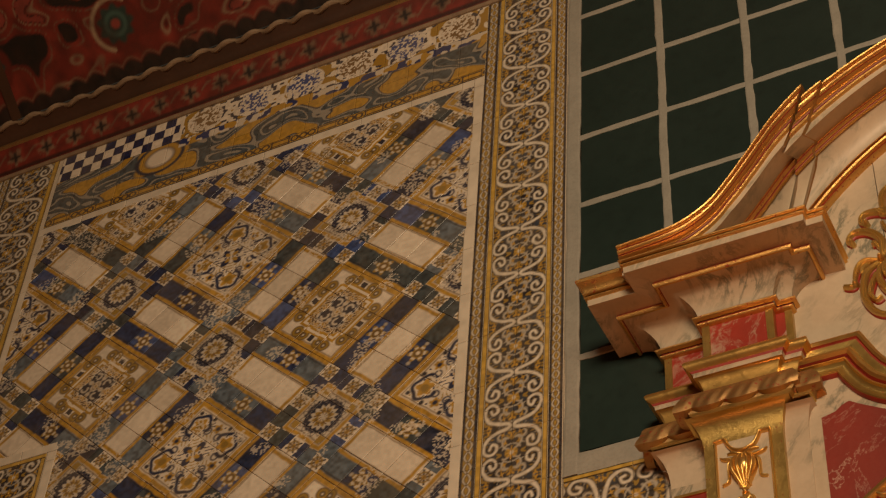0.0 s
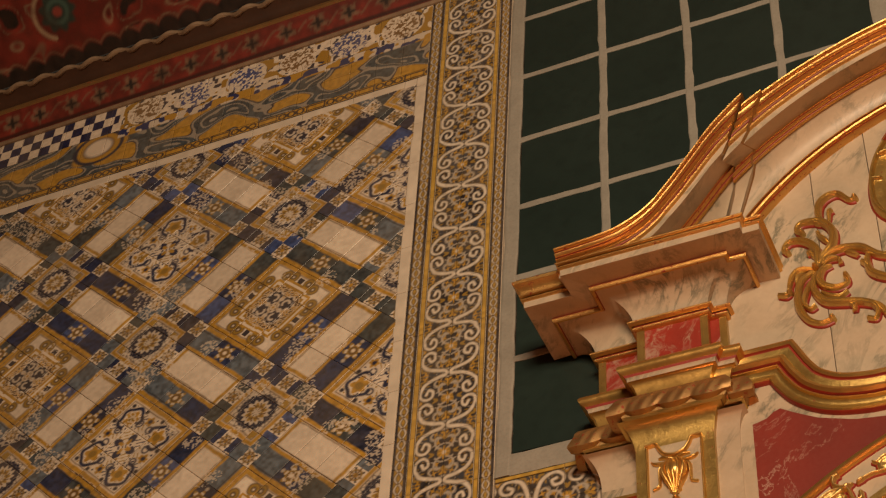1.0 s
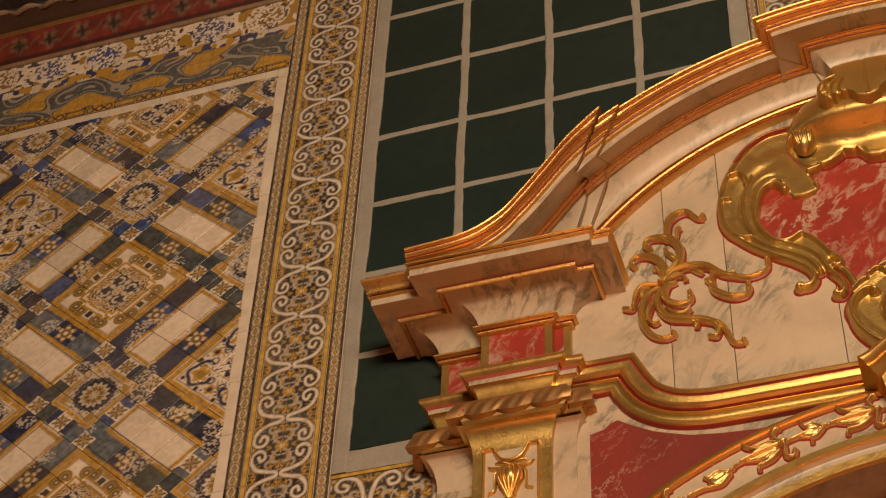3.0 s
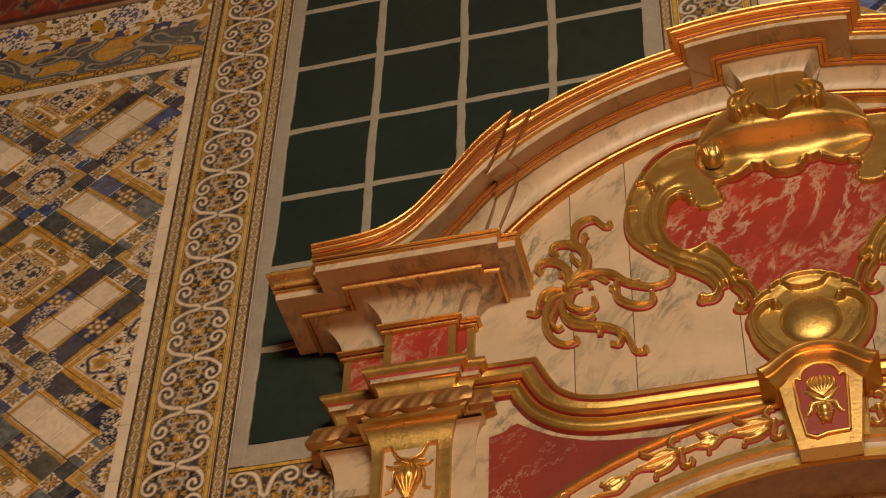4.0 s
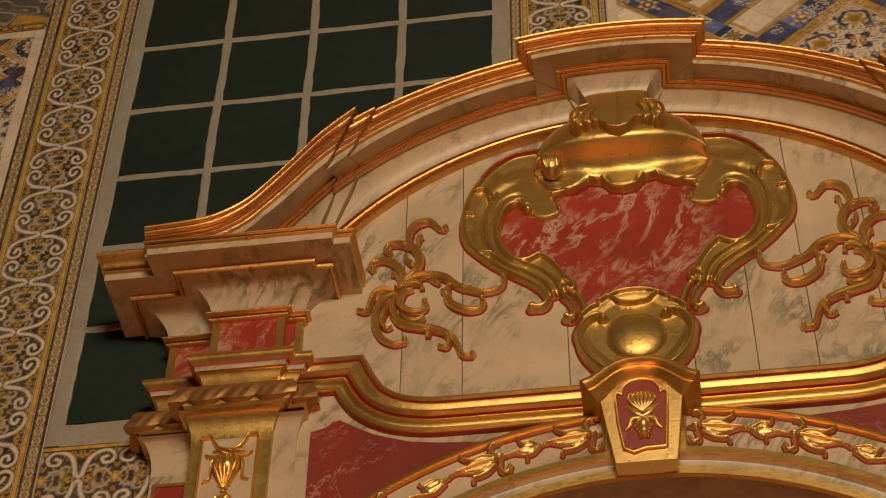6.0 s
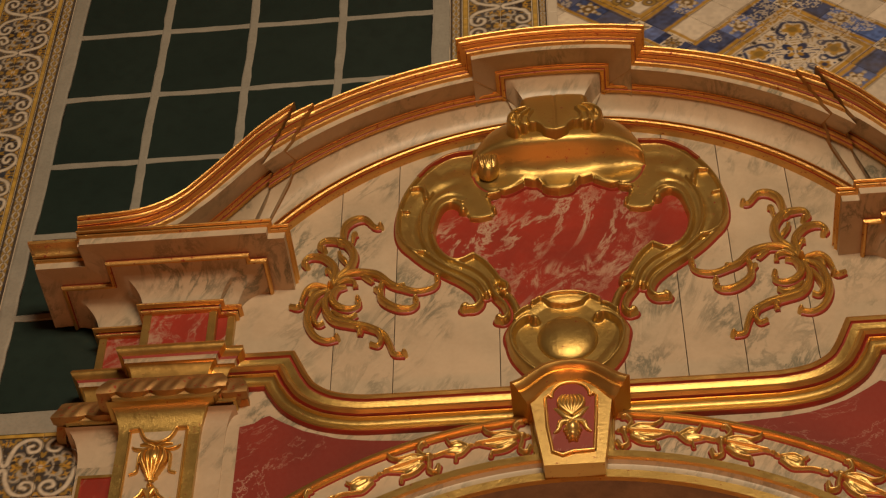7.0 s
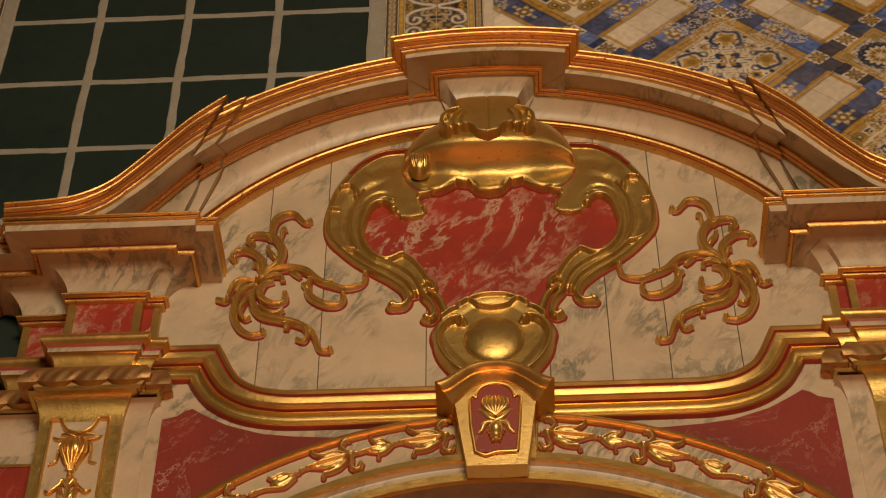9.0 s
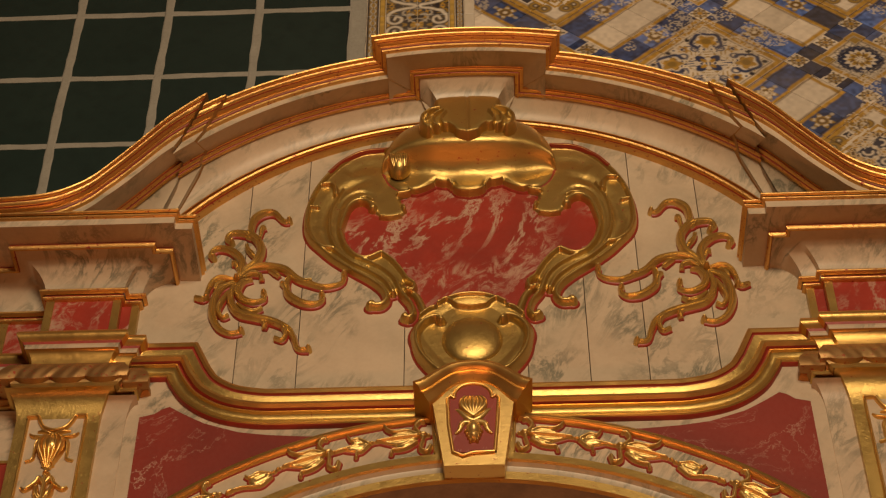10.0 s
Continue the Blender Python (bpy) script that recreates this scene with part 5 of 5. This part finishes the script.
    for cx, cz in ((0.098, 0.098),):
        dx, dz = ap - cx, aq - cz
        dd, gg = np.hypot(dx, dz), np.arctan2(dz, dx)
        s = put(s, soft(dd - 0.098, e), CREAM * 0.9)
        s = put(s, soft(dd - 0.080 - 0.010 * np.cos(7 * gg), e), INK * 0.9 + NAVY * 0.25)
        s = put(s, soft(np.abs(dd - 0.040) - 0.012, e) * (np.cos(gg + 0.8) > -0.4), CREAM * 0.9)
    s = put(s, soft(np.hypot(p, q) - 0.03, e), CREAM)
    s = put(s, soft(np.hypot(p, q) - 0.018, e), OCHRE)
    col = put(col, (inp & ~flower).astype(float), s)
    wear = (vnoise(x * 9, z * 9) > 0.70) * (vnoise(x * 130, z * 130) > 0.55)
    col = put(col, wear * 0.6, CREAM)
    return np.minimum(col * tone[..., None], 0.85)


ARM = [(0.04, -0.05), (0.14, 0.08), (0.42, 0.14), (0.76, 0.27), (0.95, 0.52), (0.93, 0.80), (0.74, 0.92), (0.55, 0.83), (0.53, 0.63), (0.68, 0.56), (0.75, 0.70)]
LEAF = [(0.10, 0.86), (0.27, 0.76), (0.33, 0.56), (0.24, 0.42), (0.12, 0.46)]
TWIG = [(0.40, 0.22), (0.47, 0.38), (0.38, 0.50)]


def stroke_distance(pts, ax, ty, n=4):
    c = np.array(spline(pts, n))
    best = np.full(ax.shape, 9.0)
    for p, q in zip(c[:-1], c[1:]):
        d = q - p
        k = np.clip(((ax - p[0]) * d[0] + (ty - p[1]) * d[1]) / (d @ d), 0, 1)
        best = np.minimum(best, np.hypot(ax - p[0] - k * d[0], ty - p[1] - k * d[1]))
    return best


SCROLL_HALF = 0.1395        # from a knot of the scroll to the next rosette


def scroll(s, l, half, e=0.05):
    """Mirrored white scrolls on a dark ground: s across from the axis, l along."""
    wob = 0.05 * (vnoise(s * 35 + 3, l * 35) - 0.5)
    ax = np.abs(s / half + wob) * 1.02
    ty = np.abs((l / SCROLL_HALF + 0.6 * wob) % 2.0 - 1.0)
    wash = vnoise(s * 80 + 5, l * 80)
    col = np.array((0.030, 0.028, 0.033)) * (0.5 + 1.0 * wash)[..., None]
    slate = vnoise(s * 22, l * 22 + 3)
    col = put(col, soft(0.62 - slate, 0.2) * 0.8, np.array((0.045, 0.060, 0.085)))
    wx, wy = ax * 11 + 2 * vnoise(ax * 5, ty * 5), ty * 12 + 2 * vnoise(ax * 5 + 8, ty * 5)
    vine = np.sin(wx + 1.6 * np.sin(wy)) * np.sin(wy + 1.6 * np.sin(wx * 0.8))
    col = put(col, soft(0.50 - vine, 0.25) * 0.9, GOLDY * 0.9)
    col = put(col, soft(vine + 0.58, 0.25) * 0.85, IVORY * 0.60)
    # small yellow flowers and pale twigs between the scrolls
    for cx, cy, r, n in ((0.0, 0.30, 0.13, 3), (0.30, 0.30, 0.08, 4), (0.83, 0.08, 0.09, 3), (0.72, 0.73, 0.07, 3), (0.24, 0.62, 0.08, 4), (0.92, 0.97, 0.08, 3)):
        g, d = np.arctan2(ty - cy, ax - cx), np.hypot(ax - cx, ty - cy)
        col = put(col, soft(d - r * (0.75 + 0.35 * np.cos(n * g + 1.6)), e), OCHRE * (0.8 + 0.5 * wash)[..., None])
    twig = np.minimum(stroke_distance(LEAF, ax, ty), stroke_distance(TWIG, ax, ty))
    col = put(col, soft(twig - 0.034, e) * 0.9, IVORY * 0.70)
    g, d = np.arctan2(ty - 1.0, ax), np.hypot(ax, ty - 1.0)
    col = put(col, soft(d - 0.21 * (0.72 + 0.30 * np.cos(8 * g)), e), OCHRE * 1.15)
    col = put(col, soft(d - 0.07, e), IVORY * 0.85)
    d = stroke_distance(ARM, ax, ty)
    col = put(col, soft(d - 0.090, e), np.array((0.026, 0.024, 0.027)))
    return put(col, soft(d - 0.050 - 0.012 * (ty < 0.5), e), IVORY * (0.80 + 0.30 * wash)[..., None])


def chain(s, l, half):
    """Two plaited pale strands with yellow eyes between dark edges."""
    wash = vnoise(s * 90, l * 90 + 7)
    col = np.array((0.040, 0.036, 0.040)) * (0.5 + 1.0 * wash)[..., None]
    a, k = s / half, l / (half * 1.7)
    wave = 0.46 * np.sin(math.pi * k)
    col = put(col, soft(np.abs(a) - 0.62, 0.15), GOLDY * (0.75 + 0.5 * wash)[..., None])
    col = put(col, soft(np.minimum(np.abs(a - wave), np.abs(a + wave)) - 0.22, 0.12), np.array((0.05, 0.04, 0.035)))
    col = put(col, soft(np.minimum(np.abs(a - wave), np.abs(a + wave)) - 0.12, 0.12), IVORY * (0.70 + 0.3 * wash)[..., None])
    return put(col, soft(np.hypot(a, ((k + 0.5) % 1 - 0.5) * 1.7) - 0.15, 0.15), UMBER * 0.6)


def reel(s, l, half):
    """Yellow bars and groups of three beads with dark outlines."""
    wash = vnoise(s * 70, l * 70 + 3)
    col = OCHRE * (0.8 + 0.5 * wash)[..., None]
    a, k = np.abs(s) / half, (l / 0.27) % 1.0
    bead = np.hypot(a / 0.62, (((k * 5.4) % 1) - 0.5) / 0.40)
    dark = np.where(k < 0.556, np.abs(bead - 1.0) < 0.30, (np.abs(a - 0.62) < 0.14) | (np.abs(k - 0.60) < 0.012) | (np.abs(k - 0.97) < 0.012))
    col = put(col, dark * 0.9, INK * 1.4)
    return put(col, soft(0.86 - a, 0.1), INK * 1.2)


def plain_yellow(s, l, half):
    w = vnoise(s * 60, l * 60)
    col = np.array((0.52, 0.33, 0.065)) * (0.80 + 0.45 * w)[..., None]
    return put(col, soft(0.70 - np.abs(s) / half, 0.2) * 0.85, UMBER * 0.5)


def plain_white(s, l, half):
    w = vnoise(s * 30 + 3, l * 30)
    return IVORY * (0.85 + 0.2 * w)[..., None]


def check_flower(x, z):
    """Top course: blue and white chequers, then large posies."""
    w = vnoise(x * 70, z * 70)
    col = CREAM * (0.85 + 0.25 * w)[..., None]
    ch = ((np.floor(x / 0.066) + np.floor((z - 8.83) / 0.066)) % 2 == 0) & (x < -4.52)
    col = put(col, ch.astype(float), NAVY * 0.55 * (0.6 + 0.8 * w)[..., None])
    cx = (np.floor(x / 0.30) + 0.5) * 0.30
    d, g = np.hypot(x - cx, (z - 8.93) * 1.1), np.arctan2(z - 8.93, x - cx)
    tint = np.where((hash01(cx, 2.0) < 0.5)[..., None], NAVY * 1.5 + 0.03, UMBER * 1.4)
    fl = soft(d - 0.115 * (0.8 + 0.2 * np.cos(7 * g + 9 * vnoise(x * 40, z * 40))), 0.02) * (x > -4.50)
    col = put(col, fl, tint)
    col = put(col, fl * (vnoise(x * 95, z * 95) > 0.55), CREAM)
    col = put(col, ((vnoise(x * 48, z * 48 + 5) > 0.66) & (d > 0.10) & (x > -4.50)).astype(float), INK * 2.2)
    side = ((vnoise(x * 26, z * 26) > 0.52) & (d > 0.12) & (x > -4.50)).astype(float)
    return put(col, side, OCHRE * 0.8)


MEDAL_X = 4.61


def grotesque(x, z):
    """Long yellow acanthus swirls on a grey-blue ground."""
    w = vnoise(x * 60, z * 60)
    col = SLATE * (0.7 + 0.9 * w)[..., None]
    wx, wz = x * 6.0 + 1.3 * vnoise(x * 9, z * 13), (z - 8.68) * 12 + 1.6 * vnoise(x * 5 + 20, z * 7)
    f = np.sin(wx * 2.1 + 2.4 * np.sin(wz * 1.4)) + 0.8 * np.sin(wz * 2.3 - wx)
    lines = np.sin(f * 6)
    col = put(col, (lines > 0.62) * 0.7, CREAM * 0.55)
    col = put(col, soft(0.55 - f, 0.25), OCHRE * (0.8 + 0.4 * w)[..., None])
    col = put(col, soft(np.abs(f - 0.5) - 0.07, 0.1), INK * 2)
    d, g = np.hypot((x + MEDAL_X) * 0.8, z - 8.730), np.arctan2(z - 8.730, x + MEDAL_X)
    col = put(col, soft(d - 0.125 - 0.02 * np.cos(5 * g), 0.02), OCHRE)
    col = put(col, soft(np.abs(d - 0.115) - 0.010, 0.01), INK * 2)
    col = put(col, soft(d - 0.075, 0.02), INK * 3)
    col = put(col, soft(d - 0.066, 0.02), CREAM)
    top = soft(8.76 - z, 0.01)
    posy = put(CREAM * 0.85 + 0 * col, (vnoise(x * 30, z * 30) > 0.5) * 1.0, NAVY)
    posy = put(posy, (vnoise(x * 24 + 9, z * 24) > 0.62) * 1.0, OCHRE)
    return put(col, top * (x > -4.5), posy)


# ---- tile meshes: a fine painted face with folded edges
tile_rng = random.Random(21)


def tile_arrays(corner, ex, ez, paint, keep, cell=0.0043, gap=0.0011):
    """Vertices, faces and colours of one tile spanned by ex, ez from corner (x, z pairs)."""
    lx, lz = math.hypot(*ex), math.hypot(*ez)
    nx, nz = max(3, round(lx / cell)), max(3, round(lz / cell))
    s = np.concatenate(([gap / lx], np.linspace(gap / lx, 1 - gap / lx, nx + 1), [1 - gap / lx]))
    t = np.concatenate(([gap / lz], np.linspace(gap / lz, 1 - gap / lz, nz + 1), [1 - gap / lz]))
    S, T = np.meshgrid(s, t, indexing="ij")
    X, Z = corner[0] + ex[0] * S + ez[0] * T, corner[1] + ex[1] * S + ez[1] * T
    tilt = tile_rng.uniform(-0.0012, 0.0012), tile_rng.uniform(-0.0012, 0.0012), tile_rng.uniform(0, 0.0010)
    Y = WY - 0.0015 - tilt[2] + tilt[0] * (S - 0.5) + tilt[1] * (T - 0.5)
    rim = np.zeros_like(S, bool)
    rim[0], rim[-1], rim[:, 0], rim[:, -1] = True, True, True, True
    Y = np.where(rim, WY + 0.0025, Y)
    C = paint(X, Z)
    R, Q = S.shape
    idx = np.arange(R * Q).reshape(R, Q)
    F = np.stack((idx[:-1, :-1], idx[1:, :-1], idx[1:, 1:], idx[:-1, 1:]), -1).reshape(-1, 4)
    if keep is not None:
        cx = X.ravel()[F].mean(1)
        cz = Z.ravel()[F].mean(1)
        F = F[keep(cx, cz)]
    return np.stack((X.ravel(), Y.ravel(), Z.ravel()), -1), F, C.reshape(-1, 3)


def tile_object(name, arrays, parent):
    V, F, C = arrays
    used = np.unique(F)
    remap = np.zeros(len(V), int)
    remap[used] = np.arange(len(used))
    V, C, F = V[used], C[used], remap[F]
    me = bpy.data.meshes.new(name)
    me.vertices.add(len(V))
    me.vertices.foreach_set("co", V.astype(np.float32).ravel())
    me.loops.add(F.size)
    me.loops.foreach_set("vertex_index", F.astype(np.int32).ravel())
    me.polygons.add(len(F))
    me.polygons.foreach_set("loop_start", np.arange(0, F.size, 4, dtype=np.int32))
    me.update(calc_edges=True)
    layer = me.color_attributes.new("glaze", "FLOAT_COLOR", "POINT")
    layer.data.foreach_set("color", np.concatenate((C, np.ones((len(C), 1))), 1).astype(np.float32).ravel())
    me.materials.append(glaze)
    ob = new(name, me)
    ob.parent = parent
    return ob


def many(name, arrays, parent, limit=290):
    """The first tiles as parts of their own, the rest joined."""
    for a in arrays[:limit]:
        tile_object(name, a, parent)
    rest = arrays[limit:]
    if rest:
        off, V, F, C = 0, [], [], []
        for v, f, c in rest:
            V.append(v), F.append(f + off), C.append(c)
            off += len(v)
        ob = tile_object("far_" + name, (np.concatenate(V), np.concatenate(F), np.concatenate(C)), parent)
        ob["kind"] = "stuff"


def bed(label, x0, x1, z0, z1):
    ob = box("tile_panel", x0, x1, WY + 0.003, WY + 0.0115, z0, z1, mortar)
    return tagged(ob, label, "tile panel", kind="structure")


def carpet_tiles(parent, x0, z0, xa, xb, za, zb, hole=None, vivid=1.0):
    n, out = 40, []
    e = 0.008

    def keep(cx, cz):
        k = (cx > xa - e) & (cx < xb + e) & (cz > za - e) & (cz < zb + e)
        return k & ~((cx < hole[0] - e) & (cz < hole[1] - e)) if hole else k
    for i in range(-n, n):
        for j in range(-n, n):
            a, b = (i - 0.5) / 3, (j - 0.5) / 3
            c = (x0 + STEP_X * (a + b) / 2, z0 + STEP_Z * (a - b) / 2)
            mx, mz = c[0] + STEP_X / 6, c[1]
            if not (xa - 0.15 < mx < xb + 0.15 and za - 0.15 < mz < zb + 0.15):
                continue
            arr = tile_arrays(c, (STEP_X / 6, STEP_Z / 6), (STEP_X / 6, -STEP_Z / 6), lambda X, Z: carpet(X, Z, x0, z0, vivid), keep)
            if len(arr[1]) > 6:
                out.append((math.hypot(mx, mz - 7), arr))
    out.sort(key=lambda q: q[0])
    many("tile", [q[1] for q in out], parent)


def strip(parent, name, painter, x0, x1, z0, z1, vertical=True, length=0.14, split=1, phase=0.0, axis=None):
    """A run of border tiles."""
    out = []
    mid = axis if axis is not None else ((x0 + x1) / 2 if vertical else (z0 + z1) / 2)
    half = (x1 - x0) / 2 if vertical else (z1 - z0) / 2

    def paint(X, Z):
        return painter(X - mid, Z + phase, half) if vertical else painter(Z - mid, X + phase, half)
    a, end = (z0, z1) if vertical else (x0, x1)
    while a < end - 0.01:
        ln = min(length, end - a)
        for k in range(split):
            if vertical:
                w = (x1 - x0) / split
                out.append(tile_arrays((x0 + k * w, a), (w, 0), (0, ln), paint, None))
            else:
                w = (z1 - z0) / split
                out.append(tile_arrays((a, z0 + k * w), (ln, 0), (0, w), paint, None))
        a += length
    many(name, out, parent)


# ---- painted boards of the ceiling edge
RED_P, CREAM_P, DARK_P, GREEN_P, ROSE_P = (np.array(c) for c in ((0.17, 0.022, 0.013), (0.36, 0.25, 0.155), (0.012, 0.008, 0.006), (0.022, 0.042, 0.034), (0.26, 0.05, 0.035)))


def frieze_paint(x, q):
    """Red board with a row of dim flowers."""
    col = RED_P * (0.7 + 0.6 * vnoise(x * 30, q * 30))[..., None]
    cx = (np.floor(x / 0.19) + 0.5) * 0.19 + 0.03 * (hash01(np.floor(x / 0.19), 3.0) - 0.5)
    dx, dq = (x - cx) * 0.9, q - 0.085
    d, g = np.hypot(dx, dq), np.arctan2(dq, dx)
    n = vnoise(x * 60, q * 60)
    col = put(col, soft(d - 0.055 * (0.75 + 0.25 * np.cos(5 * g + 4 * n)), 0.02) * 0.75, CREAM_P * 0.6)
    col = put(col, soft(d - 0.030 * (0.8 + 0.3 * np.cos(4 * g)), 0.015), DARK_P * 2)
    col = put(col, soft(np.abs(dq - 0.03 * np.sin(x * 33)) - 0.006, 0.012) * (d > 0.06) * 0.6, CREAM_P * 0.6)
    return put(col, soft(np.abs(q - 0.015) - 0.008, 0.01), DARK_P)


def board_paint(x, q):
    """Red board with roundels, pale scrolls and dark fringes."""
    col = RED_P * (0.55 + 0.8 * vnoise(x * 14, q * 14))[..., None]
    n1, n2 = vnoise(x * 5.5, q * 5.5), vnoise(x * 5.5 + 31, q * 5.5 + 7)
    f = np.sin(9 * x + 7 * n1) + np.sin(11 * q + 6 * n2 + 2 * np.sin(5 * x))
    col = put(col, soft(np.abs(f - 0.9) - 0.12, 0.25) * 0.85, CREAM_P * 0.75)
    col = put(col, soft(1.35 - f, 0.2) * 0.8, ROSE_P)
    col = put(col, soft(np.abs(f + 0.8) - 0.10, 0.2) * 0.7, CREAM_P * 0.5)
    col = put(col, soft(f + 1.5, 0.2), DARK_P)
    col = put(col, soft(np.abs(f - 1.3) - 0.04, 0.1), DARK_P)
    cx = (np.floor((x + 0.05) / 0.86) + 0.5) * 0.86 - 0.05
    d, g = np.hypot(x - cx, q - 0.30), np.arctan2(q - 0.30, x - cx)
    col = put(col, soft(d - 0.155, 0.02), RED_P * 0.7)
    col = put(col, soft(np.abs(d - 0.145) - 0.012, 0.015) * (np.cos(g - 2.6) > -0.2), CREAM_P)
    col = put(col, soft(d - 0.115 * (0.9 + 0.1 * np.cos(9 * g)), 0.02), GREEN_P)
    col = put(col, soft(np.abs(d - 0.06) - 0.012, 0.015), GREEN_P * 2.2)
    col = put(col, soft(d - 0.028, 0.015), ROSE_P * 0.9)
    fr = q - 0.055 - 0.035 * np.abs(np.sin(x * 26))
    col = put(col, soft(fr, 0.02), DARK_P * (0.8 + 1.5 * vnoise(x * 40, q * 20))[..., None])
    col = put(col, soft(np.abs(fr - 0.012) - 0.006, 0.012) * 0.5, CREAM_P * 0.6)
    return col


def painted_board(name, o, d, length, x0, x1, paint, label, cell=0.010):
    nx, nq = int((x1 - x0) / cell), int(length / cell)
    X, Q = np.meshgrid(np.linspace(x0, x1, nx + 1), np.linspace(0, length, nq + 1), indexing="ij")
    C = paint(X, Q)
    V = np.stack((X, o[0] + d[0] * Q, o[1] + d[1] * Q), -1).reshape(-1, 3)
    idx = np.arange(X.size).reshape(X.shape)
    F = np.stack((idx[:-1, :-1], idx[1:, :-1], idx[1:, 1:], idx[:-1, 1:]), -1).reshape(-1, 4)
    ob = tile_object(name, (V, F, C.reshape(-1, 3)), edge)
    ob.data.materials[0] = painted_wood
    ob["label"] = label


L1, L2, L3 = math.hypot(0.085, 0.135), math.hypot(0.55, 0.38), math.hypot(0.96, 0.66)
painted_board("frieze_board", (4.985, 9.050), (-0.085 / L1, 0.135 / L1), L1, -7.5, 1.5, frieze_paint, "red board painted with dim flowers")
painted_board("soffit_board", (4.825, 9.310), (-0.55 / L2, 0.38 / L2), L2, -7.5, 1.5, board_paint, "red board painted with roundels and scrolls")
painted_board("soffit_board", (4.185, 9.730), (-0.96 / L3, 0.66 / L3), L3, -7.5, 1.5, board_paint, "red board painted with roundels and scrolls", 0.014)
box("cross_batten", -5.60, -5.54, 3.3, 4.82, 0, 0.03, wood_dark, edge, f=lambda x, y, z: Vector((x, y, 9.295 + (4.825 - y) * 0.69 + z)))

left_bed = bed("diagonal carpet of blue, yellow and white painted tiles", -7.5, -2.705, 5.0, 9.04)
carpet_tiles(left_bed, -4.003, 7.740, -5.275, -2.742, 5.75, 8.412, (-4.79, 6.85))
border_bed = bed("upright border of white scroll tiles between chain strips", -2.700, WX0 - 0.066, 5.0, 9.04)
under_bed = bed("border of white scroll tiles under the window", WX0 - 0.062, -1.2, 5.0, WZ0 - 0.106)
right_bed = bed("diagonal carpet of blue, yellow and white painted tiles", 0.0, 4.5, 5.0, 9.04)
rborder_bed = bed("upright border of white scroll tiles beside the window", WX1 + 0.078, -0.004, 5.0, 9.04)

# left border, from the white fillet to the window
strip(left_bed, "fillet_tile", plain_white, -2.742, -2.690, 5.6, 8.468, length=0.28)
strip(left_bed, "fillet_tile", plain_white, -5.327, -2.742, 8.412, 8.468, False, 0.28)
strip(left_bed, "fillet_tile", plain_white, -5.327, -5.275, 6.6, 8.412, length=0.28)
strip(border_bed, "chain_tile", chain, -2.688, -2.622, 5.6, 9.03)
strip(border_bed, "yellow_tile", plain_yellow, -2.620, -2.596, 5.6, 9.03, length=0.28)
strip(border_bed, "scroll_tile", scroll, -2.594, -2.338, 5.6, 9.03, split=2, phase=0.086)
strip(border_bed, "yellow_tile", plain_yellow, -2.336, -2.314, 5.6, 9.03, length=0.28)
strip(border_bed, "chain_tile", chain, -2.312, -2.253, 5.6, 9.03)
# band above the carpet
strip(left_bed, "bead_tile", reel, -5.30, -2.690, 8.470, 8.525, False)
for xa in np.arange(-5.30, -2.70, 0.1450):
    tile_object("band_tile", tile_arrays((xa, 8.527), (0.1450, 0), (0, 0.150), grotesque, None), left_bed)
    tile_object("band_tile", tile_arrays((xa, 8.677), (0.1450, 0), (0, 0.150), grotesque, None), left_bed)
    tile_object("band_tile", tile_arrays((xa, 8.829), (0.1450, 0), (0, 0.200), check_flower, None), left_bed)
# next border and the corner of the lower panel
strip(left_bed, "yellow_tile", plain_yellow, -5.365, -5.330, 6.6, 9.03, length=0.28)
strip(left_bed, "scroll_tile", scroll, -5.655, -5.370, 6.6, 9.03, split=2)
strip(left_bed, "chain_tile", chain, -5.72, -5.66, 6.6, 9.03)
strip(left_bed, "scroll_tile", scroll, -6.02, -5.73, 6.6, 9.03, split=2)
strip(left_bed, "fillet_tile", plain_white, -5.28, -4.790, 6.795, 6.850, False, 0.28)
strip(left_bed, "fillet_tile", plain_white, -4.845, -4.790, 5.9, 6.793, length=0.28)
strip(left_bed, "yellow_tile", plain_yellow, -5.28, -4.850, 6.768, 6.793, False, 0.28)
strip(left_bed, "yellow_tile", plain_yellow, -4.874, -4.850, 5.9, 6.766, length=0.28)
strip(left_bed, "scroll_tile", scroll, -5.15, -4.876, 5.9, 6.766, split=2)
# under the window
strip(under_bed, "yellow_tile", plain_yellow, -2.245, -1.4, 5.835, 5.856, False, 0.28)
strip(under_bed, "scroll_tile", scroll, -2.245, -1.4, 5.56, 5.833, False, split=2)
# right border and carpet
strip(rborder_bed, "chain_tile", chain, WX1 + 0.080, -0.435, 7.6, 9.03)
strip(rborder_bed, "yellow_tile", plain_yellow, -0.433, -0.405, 7.6, 9.03, length=0.28)
strip(rborder_bed, "scroll_tile", scroll, -0.403, -0.121, 7.6, 9.03, split=2)
strip(rborder_bed, "yellow_tile", plain_yellow, -0.119, -0.094, 7.6, 9.03, length=0.28)
strip(rborder_bed, "chain_tile", chain, -0.092, -0.054, 7.6, 9.03)
strip(rborder_bed, "fillet_tile", plain_white, -0.052, -0.006, 7.6, 9.03, length=0.28)
carpet_tiles(right_bed, 0.998, 7.757, 0.0, 2.55, 6.7, 8.75, None, 1.75)
